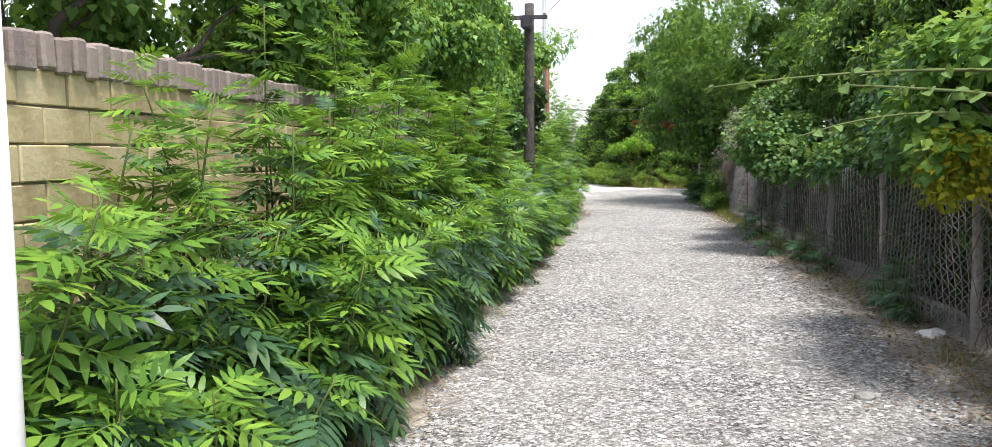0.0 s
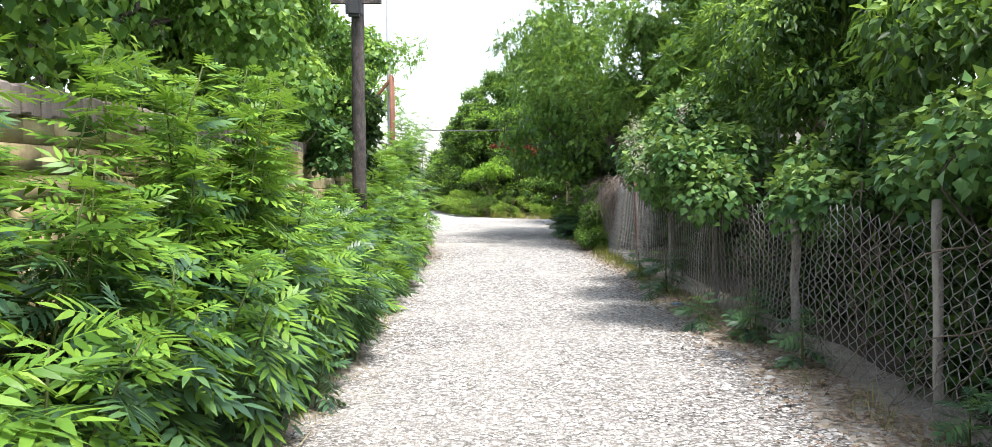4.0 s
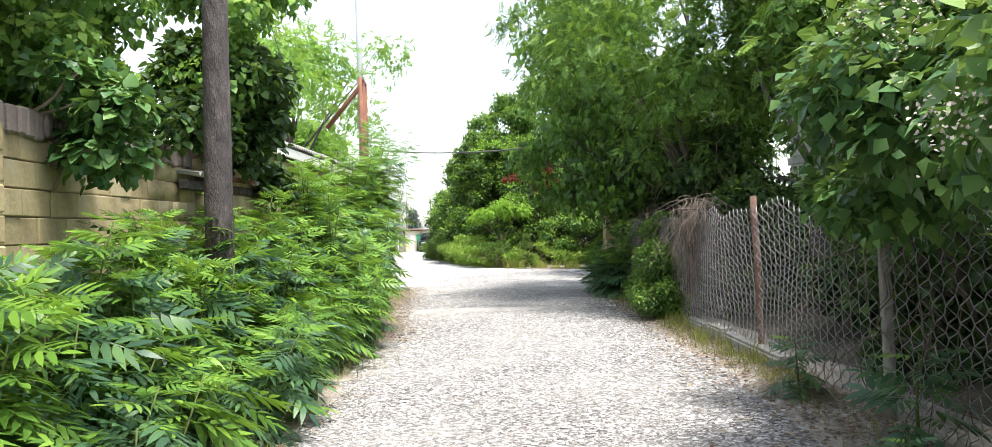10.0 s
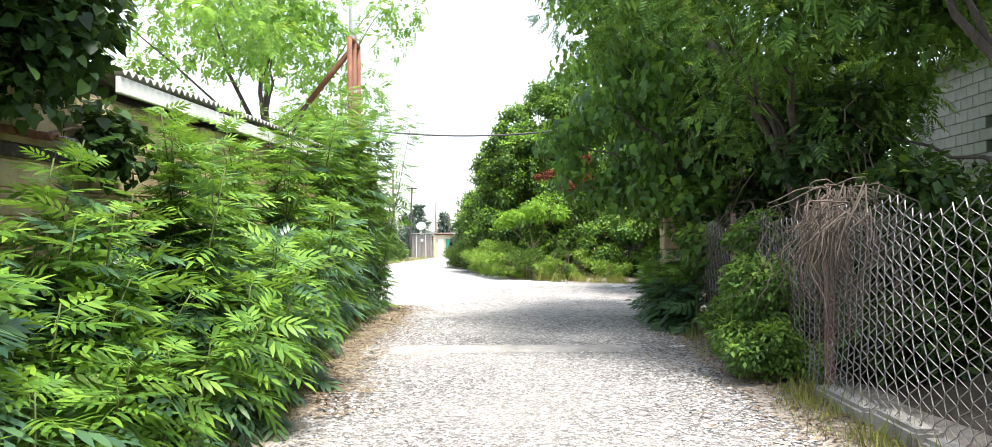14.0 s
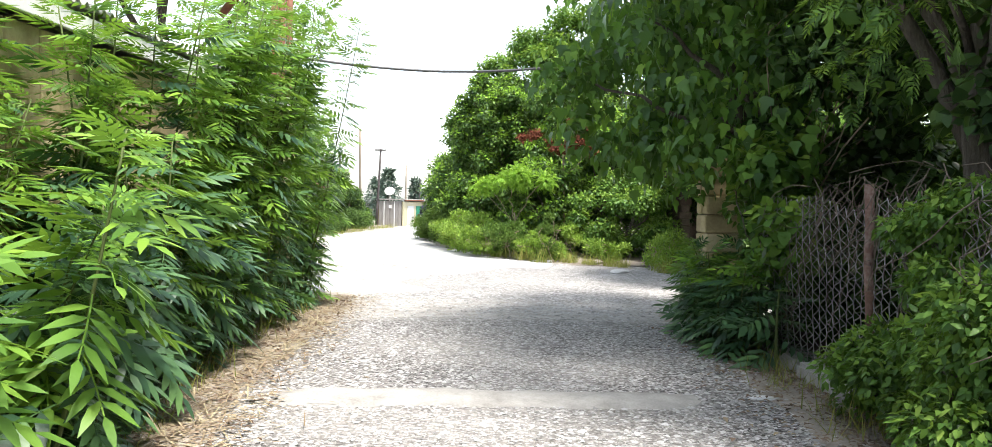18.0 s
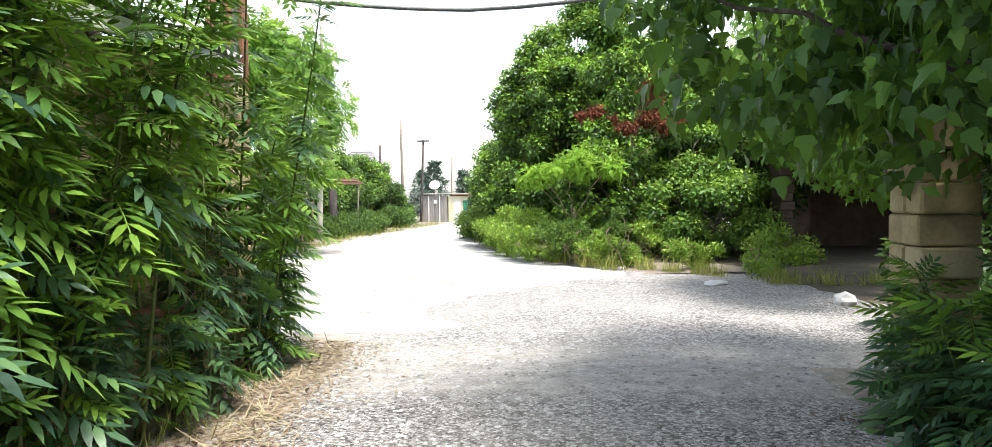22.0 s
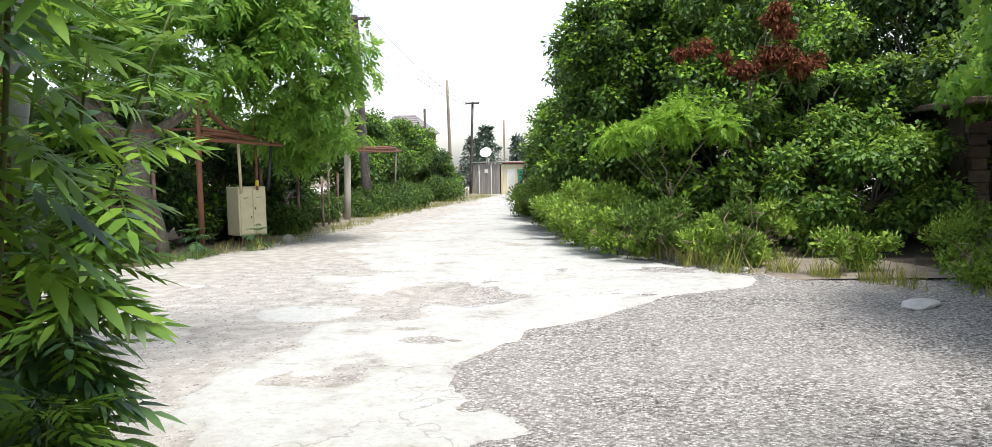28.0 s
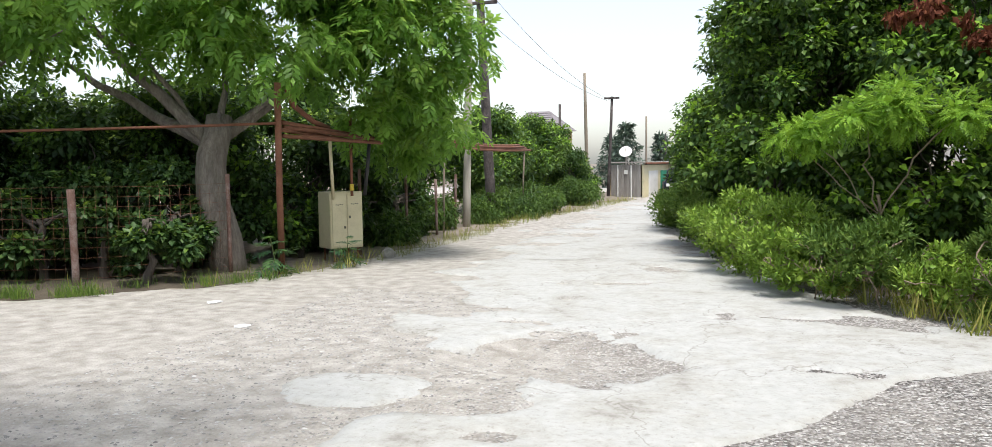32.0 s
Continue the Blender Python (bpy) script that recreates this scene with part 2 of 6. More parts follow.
def crown(r, blobs, leaf, size, cover=1.8, per=10, low=-0.5, droop=0.5, spread=0.16, flat=0.75, hang=0.0, inner=1.0, young=0.7, fine=1.0):
    """Leaves over the bulges of a crown: mature ones, older and larger ones inside that close it, and lighter ones on
    the tops that imitate sun;
    young is their share. cover is how many layers of leaves it has on average."""
    ls = lumps(r, blobs, per, low, fine)
    skin = sum(4 * math.pi * (((a * b) ** 1.6 + (a * c) ** 1.6 + (b * c) ** 1.6) / 3) ** (1 / 1.6) for _, (a, b, c) in blobs)
    total = cover * skin / (leaf_area(leaf) * size * size)
    small = min(size, .13)
    within = inner * skin / (leaf_area(QUAD) * 1.7 * small * small)
    share = np.array([s * s for _, s in ls])
    share /= share.sum()
    P, A, N, Y, P2 = [], [], [], [], []
    for (c, s), q in zip(ls, share):
        n = max(3, int(total * q))
        d = unit(r.standard_normal((n, 3)) * (1, 1, flat) + (0, 0, .3))
        P.append(c + d * s * (1 - np.abs(r.normal(0, spread, (n, 1)))) * (1, 1, .8))
        A.append(d * (.8 - .4 * hang) + (0, 0, -droop - hang) + r.normal(0, .5 - .2 * hang, (n, 3)))
        N.append(d * (.6 + .9 * hang) + (0, 0, 1 - .5 * hang) + r.normal(0, .4, (n, 3)))
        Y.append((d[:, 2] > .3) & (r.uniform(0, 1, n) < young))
        k = max(2, int(within * q))
        P2.append(c + unit(r.standard_normal((k, 3))) * s * r.uniform(.1, .75, (k, 1)))
    P, A, N, Y, P2 = (np.concatenate(a) for a in (P, A, N, Y, P2))
    keep = P[:, 2] > 0.03
    P, A, N, Y = P[keep], A[keep], N[keep], Y[keep]
    P2 = P2[P2[:, 2] > .1]
    S = size * r.uniform(.65, 1.25, len(P))
    old = place(QUAD, P2, r.normal(0, .8, (len(P2), 3)) + (0, 0, -.3), r.normal(0, .8, (len(P2), 3)) + (0, 0, .3), small * r.uniform(1.0, 1.5, len(P2)))
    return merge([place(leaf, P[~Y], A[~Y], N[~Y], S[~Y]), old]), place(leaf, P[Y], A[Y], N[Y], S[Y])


# ---- materials ----
def nodes_of(name):
    m = bpy.data.materials.new(name)
    m.use_nodes = True
    return m, m.node_tree.nodes, m.node_tree.links, m.node_tree.nodes["Principled BSDF"]


def ramp(nd, stops):
    c = nd.new("ShaderNodeValToRGB")
    while len(c.color_ramp.elements) < len(stops):
        c.color_ramp.elements.new(0.5)
    for e, (p, col) in zip(c.color_ramp.elements, stops):
        e.position, e.color = p, (*col, 1)
    return c


def leaf_material(name, dark, mid, light, through_col, rough=0.38, trans=0.18, gloss=0.28):
    m, nd, ln, bs = nodes_of(name)
    geo = nd.new("ShaderNodeNewGeometry")
    tc = nd.new("ShaderNodeTexCoord")
    nz = nd.new("ShaderNodeTexNoise")
    nz.inputs["Scale"].default_value = 1.3
    ln.new(tc.outputs["Object"], nz.inputs["Vector"])
    mix = nd.new("ShaderNodeMath")
    mix.operation = "MULTIPLY_ADD"
    ln.new(geo.outputs["Random Per Island"], mix.inputs[0])
    mix.inputs[1].default_value = 0.85
    sc = nd.new("ShaderNodeMath")
    sc.operation = "MULTIPLY_ADD"
    ln.new(nz.outputs["Fac"], sc.inputs[0])
    sc.inputs[1].default_value, sc.inputs[2].default_value = 1.1, -0.47
    ln.new(sc.outputs[0], mix.inputs[2])
    dark, mid = ((c[0] * 1.03, c[1] * .98, c[2] * (1.2 if "elder" in name else .98)) for c in (dark, mid))
    light = (light[0] * .97, light[1], light[2] * .88)
    cr = ramp(nd, [(0.0, dark), (0.5, mid), (1.0, light)])
    ln.new(mix.outputs[0], cr.inputs["Fac"])
    fine = nd.new("ShaderNodeTexNoise")
    fine.inputs["Scale"].default_value = 60
    ln.new(tc.outputs["Object"], fine.inputs["Vector"])
    bump = nd.new("ShaderNodeBump")
    bump.inputs["Strength"].default_value, bump.inputs["Distance"].default_value = 0.3, 0.004
    ln.new(fine.outputs["Fac"], bump.inputs["Height"])
    ln.new(bump.outputs[0], bs.inputs["Normal"])
    ln.new(cr.outputs["Color"], bs.inputs["Base Color"])
    bs.inputs["Roughness"].default_value = rough
    bs.inputs["Specular IOR Level"].default_value = gloss * .55
    tl = nd.new("ShaderNodeBsdfTranslucent")
    tl.inputs["Color"].default_value = (*through_col, 1)
    ms = nd.new("ShaderNodeMixShader")
    ms.inputs["Fac"].default_value = trans * .8
    ln.new(bs.outputs[0], ms.inputs[1])
    ln.new(tl.outputs[0], ms.inputs[2])
    ln.new(ms.outputs[0], nd["Material Output"].inputs["Surface"])
    return m


def surface(name, stops, scale=3.0, fine=40.0, rough=0.85, bump=0.4, dist=0.01, metal=0.0, island=0.0, obj_random=0.0, stretch=(1, 1, 1)):
    """Mottled at two scales, with fine relief; island or obj_random varies it piece by piece."""
    m, nd, ln, bs = nodes_of(name)
    tc = nd.new("ShaderNodeTexCoord")
    mp = nd.new("ShaderNodeMapping")
    mp.inputs["Scale"].default_value = stretch
    ln.new(tc.outputs["Object"], mp.inputs["Vector"])
    a = nd.new("ShaderNodeTexNoise")
    a.inputs["Scale"].default_value, a.inputs["Detail"].default_value, a.inputs["Roughness"].default_value = scale, 6, 0.65
    b = nd.new("ShaderNodeTexNoise")
    b.inputs["Scale"].default_value, b.inputs["Detail"].default_value = fine, 4
    for t in (a, b):
        ln.new(mp.outputs[0], t.inputs["Vector"])
    mx = nd.new("ShaderNodeMath")
    mx.operation = "MULTIPLY_ADD"
    ln.new(b.outputs["Fac"], mx.inputs[0])
    mx.inputs[1].default_value = 0.45
    ad = nd.new("ShaderNodeMath")
    ad.operation = "MULTIPLY_ADD"
    ln.new(a.outputs["Fac"], ad.inputs[0])
    ad.inputs[1].default_value, ad.inputs[2].default_value = 1.2, -0.32
    ln.new(ad.outputs[0], mx.inputs[2])
    last = mx
    for w, src in ((island, "geo"), (obj_random, "info")):
        if w:
            s = nd.new("ShaderNodeNewGeometry" if src == "geo" else "ShaderNodeObjectInfo")
            k = nd.new("ShaderNodeMath")
            k.operation = "MULTIPLY_ADD"
            ln.new(s.outputs["Random Per Island" if src == "geo" else "Random"], k.inputs[0])
            k.inputs[1].default_value = w
            sub = nd.new("ShaderNodeMath")
            sub.operation = "SUBTRACT"
            ln.new(last.outputs[0], sub.inputs[0])
            sub.inputs[1].default_value = w / 2
            ln.new(sub.outputs[0], k.inputs[2])
            last = k
    cr = ramp(nd, stops)
    ln.new(last.outputs[0], cr.inputs["Fac"])
    ln.new(cr.outputs["Color"], bs.inputs["Base Color"])
    bs.inputs["Roughness"].default_value, bs.inputs["Metallic"].default_value = rough, metal
    bp = nd.new("ShaderNodeBump")
    bp.inputs["Strength"].default_value, bp.inputs["Distance"].default_value = bump, dist
    ln.new(mx.outputs[0], bp.inputs["Height"])
    ln.new(bp.outputs[0], bs.inputs["Normal"])
    return m


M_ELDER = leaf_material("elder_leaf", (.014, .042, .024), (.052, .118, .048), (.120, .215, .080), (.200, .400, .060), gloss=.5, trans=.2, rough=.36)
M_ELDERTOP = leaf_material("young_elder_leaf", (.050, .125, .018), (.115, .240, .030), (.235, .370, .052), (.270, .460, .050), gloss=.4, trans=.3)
M_BROAD = leaf_material("broad_leaf", (.011, .028, .012), (.036, .078, .026), (.095, .160, .050), (.164, .280, .042), trans=.2)
M_MULB = leaf_material("mulberry_leaf", (.016, .048, .013), (.048, .115, .026), (.125, .240, .050), (.250, .460, .060), trans=.26, gloss=.45)
M_BRAMBLE = leaf_material("bramble_leaf", (.021, .062, .025), (.070, .162, .052), (.172, .290, .094), (.220, .375, .064), trans=.22)
M_LOCUST = leaf_material("locust_leaf", (.020, .050, .015), (.066, .145, .034), (.160, .275, .060), (.253, .420, .050), trans=.3)
M_ELM = leaf_material("elm_leaf", (.012, .032, .011), (.040, .088, .024), (.105, .180, .044), (.230, .400, .050), trans=.26)
M_WALNUT = leaf_material("walnut_leaf", (.028, .072, .019), (.082, .185, .038), (.195, .350, .068), (.317, .525, .084), trans=.62)
M_SHRUB = leaf_material("shrub_leaf", (.012, .035, .012), (.049, .106, .026), (.140, .220, .050), (.228, .360, .067), trans=.2)
M_WEED = leaf_material("weed_leaf", (.070, .145, .024), (.175, .310, .046), (.330, .450, .082), (.370, .520, .085))
M_HAZEL = leaf_material("hazel_leaf", (.026, .070, .020), (.092, .195, .044), (.215, .350, .080), (.264, .480, .072), trans=.28)
# lighter leaves of the same plants, with sunlight put into their colour
Y_BROAD = leaf_material("pale_broad_leaf", (.063, .125, .026), (.133, .226, .044), (.259, .335, .073), (.278, .420, .050), trans=.3)
Y_MULB = leaf_material("pale_mulberry_leaf", (.060, .140, .028), (.135, .265, .048), (.245, .375, .068), (.330, .520, .075), trans=.34)
Y_BRAMBLE = leaf_material("pale_bramble_leaf", (.056, .118, .036), (.118, .206, .060), (.215, .310, .095), (.264, .400, .070), trans=.26)
Y_LOCUST = leaf_material("pale_locust_leaf", (.076, .160, .034), (.159, .284, .053), (.286, .400, .082), (.329, .500, .067), trans=.38)
Y_SHRUB = leaf_material("pale_shrub_leaf", (.075, .180, .020), (.160, .320, .034), (.300, .460, .060), (.330, .540, .060), trans=.32)
SUNLIT = {"broad_leaf": Y_BROAD, "mulberry_leaf": Y_MULB, "bramble_leaf": Y_BRAMBLE, "locust_leaf": Y_LOCUST, "elm_leaf": Y_LOCUST, "walnut_leaf": Y_LOCUST, "shrub_leaf": Y_SHRUB, "hazel_leaf": Y_LOCUST}
M_YELLOW = leaf_material("yellowing_leaf", (.12, .17, .015), (.27, .30, .02), (.45, .36, .03), (.5, .45, .05))
M_DEADLEAF = leaf_material("dead_red_leaf", (.07, .022, .014), (.125, .042, .024), (.20, .08, .04), (.2, .07, .03), rough=.75, gloss=.15)
M_GRASS = leaf_material("grass_blade", (.09, .13, .025), (.2, .24, .05), (.38, .33, .11), (.35, .38, .08), rough=.6)
M_GREENGRASS = leaf_material("green_grass", (.04, .09, .018), (.085, .16, .03), (.17, .24, .05), (.18, .3, .05), rough=.55)
M_STRAW = leaf_material("dry_straw", (.19, .15, .09), (.33, .27, .18), (.46, .40, .29), (.3, .22, .1), rough=.8, trans=.15)
M_CONIFER = leaf_material("conifer_needles", (.06, .09, .075), (.10, .15, .12), (.16, .21, .17), (.1, .16, .1))
M_STEM = surface("green_stem", [(0, (.05, .07, .02)), (.6, (.10, .13, .035)), (1, (.17, .16, .06))], 5, 60)
M_LITTER = leaf_material("fallen_leaf", (.10, .07, .05), (.20, .15, .11), (.34, .27, .20), (.2, .14, .08), rough=.85, trans=.08, gloss=.15)
M_PALEBARK = surface("pale_bark", [(0, (.05, .042, .034)), (.45, (.18, .155, .13)), (1, (.38, .34, .29))], 4, 25, .95, 1.0, .04, stretch=(3, 3, .6))
M_BARK = surface("bark", [(0, (.03, .024, .02)), (.5, (.085, .07, .058)), (1, (.2, .175, .145))], 4, 25, .95, .9, .03, stretch=(3, 3, .6))
M_TWIG = surface("dry_twig", [(0, (.12, .085, .06)), (.6, (.27, .21, .155)), (1, (.42, .34, .26))], 6, 50)
M_DEADSTEM = surface("dead_stem", [(0, (.05, .035, .028)), (.5, (.13, .1, .078)), (1, (.27, .215, .17))], 6, 50)
M_POLE = surface("weathered_pole", [(0, (.012, .011, .012)), (.35, (.045, .038, .038)), (.6, (.09, .075, .072)), (1, (.28, .24, .22))], 6.0, 45, .9, 1.0, .03, stretch=(1.6, 1.6, .7))
M_STEELPOLE = surface("dull_steel", [(0, (.20, .22, .235)), (.6, (.27, .29, .305)), (1, (.34, .355, .36))], 3, 40, .6, .2, .003, stretch=(3, 3, .5))
M_OLDPOLE = surface("old_pole", [(0, (.12, .095, .07)), (.6, (.24, .2, .155)), (1, (.36, .31, .25))], 2.5, 30, .9, .4, .008, stretch=(4, 4, .4))
M_PALEPOLE = surface("pale_pole", [(0, (.28, .25, .21)), (.6, (.42, .39, .34)), (1, (.55, .52, .47))], 2.5, 30, .85, .4, .008, stretch=(4, 4, .4))
M_RUST = surface("rusty_pipe", [(0, (.07, .028, .015)), (.5, (.17, .065, .035)), (1, (.28, .13, .07))], 4, 50, .75, .4, .004)
M_STONE = surface("limestone", [(0, (.16, .12, .07)), (.3, (.33, .26, .14)), (.6, (.46, .375, .21)), (1, (.58, .51, .35))], 3.2, 30, .95, .7, .012, obj_random=.35)
# Shed limestone darkened in its colour to stand in for tree shade.
M_SHADESTONE = surface("shaded_stone", [(0, (.035, .026, .02)), (.5, (.11, .08, .06)), (1, (.24, .18, .135))], 2.2, 28, .95, .7, .012, obj_random=.3)
M_STONE2 = surface("limestone_far", [(0, (.16, .12, .07)), (.3, (.33, .26, .14)), (.6, (.46, .375, .21)), (1, (.58, .51, .35))], 3.2, 30, .95, .7, .012, island=.35)
M_MORTAR = surface("mortar", [(0, (.16, .13, .09)), (1, (.33, .28, .21))], 5, 50, .95, .6, .01)
M_COPING = surface("coping_brick", [(0, (.13, .095, .085)), (.5, (.25, .20, .18)), (1, (.36, .31, .28))], 4, 40, .95, .7, .012, obj_random=.3)
M_GREYBLOCK = surface("grey_block", [(0, (.22, .21, .19)), (.5, (.36, .35, .32)), (1, (.46, .45, .41))], 3, 40, .95, .6, .01, obj_random=.25)
M_CONC = surface("concrete", [(0, (.298, .298, .286)), (.4, (.405, .406, .395)), (.75, (.464, .466, .456)), (1, (.524, .526, .517))], 7.0, 90, .93, .4, .006)
M_OLDCONC = surface("old_concrete", [(0, (.13, .12, .11)), (.4, (.28, .265, .245)), (1, (.47, .45, .42))], 4.5, 60, .95, .7, .012)
M_WIRE = surface("galvanised_wire", [(0, (.17, .16, .155)), (.5, (.33, .32, .315)), (1, (.47, .46, .45))], 5, 60, .55, .2, .002, metal=.25)
M_POST = surface("worn_post", [(0, (.06, .038, .03)), (.45, (.16, .09, .07)), (.7, (.26, .2, .18)), (1, (.5, .46, .43))], 4, 40, .9, .6, .008)
M_PALEPOST = surface("pale_old_post", [(0, (.13, .115, .10)), (.5, (.28, .255, .23)), (1, (.44, .41, .38))], 4, 40, .9, .6, .008)
M_BOX = surface("cream_paint", [(0, (.50, .44, .27)), (.5, (.68, .61, .40)), (1, (.74, .68, .47))], 2.0, 40, .5, .1, .002)
M_ROOF = surface("corrugated_sheet", [(0, (.20, .185, .17)), (.5, (.36, .345, .325)), (1, (.50, .485, .46))], 2, 30, .8, .3, .006)
M_WHITE = surface("white_paint", [(0, (.55, .54, .51)), (.5, (.74, .735, .71)), (1, (.82, .815, .80))], 2.5, 40, .6, .15, .003)
M_GREENP = surface("green_paint", [(0, (.02, .18, .11)), (.5, (.04, .30, .18)), (1, (.08, .38, .25))], 2.5, 40, .5, .1, .003)
M_YPAINT = surface("yellow_paint", [(0, (.45, .33, .03)), (.5, (.7, .52, .05)), (1, (.78, .62, .1))], 3, 40, .5, .1, .002)
M_BLACK = surface("dark_metal", [(0, (.012, .012, .014)), (1, (.05, .05, .055))], 4, 40, .45, .1, .002)
M_WOODGREY = surface("grey_boards", [(0, (.16, .14, .13)), (.5, (.28, .26, .24)), (1, (.40, .38, .36))], 3, 30, .9, .5, .006, stretch=(4, 4, .5), obj_random=.3)
M_TILE = surface("roof_tile", [(0, (.13, .12, .125)), (.5, (.22, .20, .21)), (1, (.30, .28, .29))], 4, 40, .85, .4, .01)
M_PLASTIC = surface("pale_plastic", [(0, (.55, .55, .56)), (.5, (.7, .7, .71)), (1, (.78, .79, .8))], 6, 40, .35, .3, .004)
M_BLUE = surface("blue_plastic", [(0, (.12, .25, .45)), (1, (.25, .42, .62))], 6, 40, .35, .2, .004)
M_FLOWER = surface("flower_petals", [(0, (.27, .22, .18)), (1, (.54, .48, .42))], 6, 40, .7, .1, .002)
M_ROCK = surface("grey_stone", [(0, (.15, .145, .14)), (.4, (.33, .32, .31)), (.7, (.45, .44, .43)), (1, (.58, .57, .555))], 5, 60, .9, .5, .006, island=.75)
M_CABLE = surface("cable", [(0, (.05, .05, .05)), (1, (.11, .11, .11))], 4, 40, .6, .1, .002)


def ground_material():
    """Gravel and pale dust over packed earth: stones of two sizes with relief, dusty patches, browner towards the verges."""
    m, nd, ln, bs = nodes_of("gravel_ground")
    tc = nd.new("ShaderNodeTexCoord")
    pos = tc.outputs["Object"]
    v1 = nd.new("ShaderNodeTexVoronoi")
    v1.inputs["Scale"].default_value = 42
    v2 = nd.new("ShaderNodeTexVoronoi")
    v2.inputs["Scale"].default_value = 120
    big = nd.new("ShaderNodeTexNoise")
    big.inputs["Scale"].default_value, big.inputs["Detail"].default_value = 0.55, 7
    mid = nd.new("ShaderNodeTexNoise")
    mid.inputs["Scale"].default_value, mid.inputs["Detail"].default_value = 4.5, 8
    for t in (v1, v2, big, mid):
        ln.new(pos, t.inputs["Vector"])
    stone = ramp(nd, [(0.0, (.064, .06, .058)), (.3, (.208, .195, .188)), (.6, (.362, .344, .333)), (.8, (.472, .456, .448)), (1.0, (.72, .705, .69))])
    grey = nd.new("ShaderNodeSeparateColor")
    ln.new(v1.outputs["Color"], grey.inputs[0])
    ln.new(grey.outputs[0], stone.inputs["Fac"])
    gaps = ramp(nd, [(.35, (1, 1, 1)), (.75, (.42, .38, .34))])  # darker brown between the stones
    ln.new(v1.outputs["Distance"], gaps.inputs["Fac"])
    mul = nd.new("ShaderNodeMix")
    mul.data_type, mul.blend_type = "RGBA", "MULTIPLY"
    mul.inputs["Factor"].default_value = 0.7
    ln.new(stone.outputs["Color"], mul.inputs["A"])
    ln.new(gaps.outputs["Color"], mul.inputs["B"])
    dust = ramp(nd, [(0.3, (.34, .31, .275)), (.5, (.47, .44, .40)), (.72, (.62, .59, .55))])
    ln.new(mid.outputs["Fac"], dust.inputs["Fac"])
    pick = ramp(nd, [(.40, (0, 0, 0)), (.62, (1, 1, 1))])
    ln.new(big.outputs["Fac"], pick.inputs["Fac"])
    mx = nd.new("ShaderNodeMix")
    mx.data_type = "RGBA"
    half = nd.new("ShaderNodeMath")
    half.operation = "MULTIPLY"
    half.inputs[1].default_value = 0.34
    ln.new(pick.outputs["Color"], half.inputs[0])
    sx = nd.new("ShaderNodeSeparateXYZ")  # pale dust lies thick where traffic turns on the crossing
    ln.new(pos, sx.inputs[0])
    zones = []
    for axis, a, b in (("Y", 34.8, 37.6), ("X", 0.6, -1.6)):
        q = nd.new("ShaderNodeMapRange")
        q.inputs["From Min"].default_value, q.inputs["From Max"].default_value = a, b
        q.inputs["To Max"].default_value = 0.94
        wob = nd.new("ShaderNodeMath")
        wob.operation = "MULTIPLY_ADD"
        ln.new(big.outputs["Fac"], wob.inputs[0])
        wob.inputs[1].default_value = 2.0
        ln.new(sx.outputs[axis], wob.inputs[2])
        ln.new(wob.outputs[0], q.inputs["Value"])
        zones.append(q)
    # A paler band across the lane just before the crossing.
    bands = []
    for a, b in ((33.6, 34.3), (37.0, 35.9)):
        q = nd.new("ShaderNodeMapRange")
        q.inputs["From Min"].default_value, q.inputs["From Max"].default_value = a, b
        q.inputs["To Max"].default_value = 0.85
        wob = nd.new("ShaderNodeMath")
        wob.operation = "MULTIPLY_ADD"
        ln.new(mid.outputs["Fac"], wob.inputs[0])
        wob.inputs[1].default_value = 0.9
        ln.new(sx.outputs["Y"], wob.inputs[2])
        ln.new(wob.outputs[0], q.inputs["Value"])
        bands.append(q)
    band = nd.new("ShaderNodeMath")
    band.operation = "MULTIPLY"
    ln.new(bands[0].outputs[0], band.inputs[0])
    ln.new(bands[1].outputs[0], band.inputs[1])
    both = nd.new("ShaderNodeMath")
    both.operation = "MULTIPLY"
    ln.new(zones[0].outputs[0], both.inputs[0])
    ln.new(zones[1].outputs[0], both.inputs[1])
    most = nd.new("ShaderNodeMath")
    most.operation = "MAXIMUM"
    ln.new(both.outputs[0], most.inputs[0])
    ln.new(half.outputs[0], most.inputs[1])
    last = nd.new("ShaderNodeMath")
    last.operation = "MAXIMUM"
    ln.new(most.outputs[0], last.inputs[0])
    ln.new(band.outputs[0], last.inputs[1])
    ln.new(last.outputs[0], mx.inputs["Factor"])
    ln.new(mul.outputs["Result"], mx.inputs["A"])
    ln.new(dust.outputs["Color"], mx.inputs["B"])
    ln.new(mx.outputs["Result"], bs.inputs["Base Color"])
    bs.inputs["Roughness"].default_value = 0.92
    h = nd.new("ShaderNodeMath")
    h.operation = "MULTIPLY_ADD"
    ln.new(v1.outputs["Distance"], h.inputs[0])
    h.inputs[1].default_value = -1.0
    ln.new(mid.outputs["Fac"], h.inputs[2])
    h2 = nd.new("ShaderNodeMath")
    h2.operation = "MULTIPLY_ADD"
    ln.new(v2.outputs["Distance"], h2.inputs[0])
    h2.inputs[1].default_value = -0.4
    ln.new(h.outputs[0], h2.inputs[2])
    bp = nd.new("ShaderNodeBump")
    bp.inputs["Strength"].default_value, bp.inputs["Distance"].default_value = 0.8, 0.03
    ln.new(h2.outputs[0], bp.inputs["Height"])
    ln.new(bp.outputs[0], bs.inputs["Normal"])
    return m


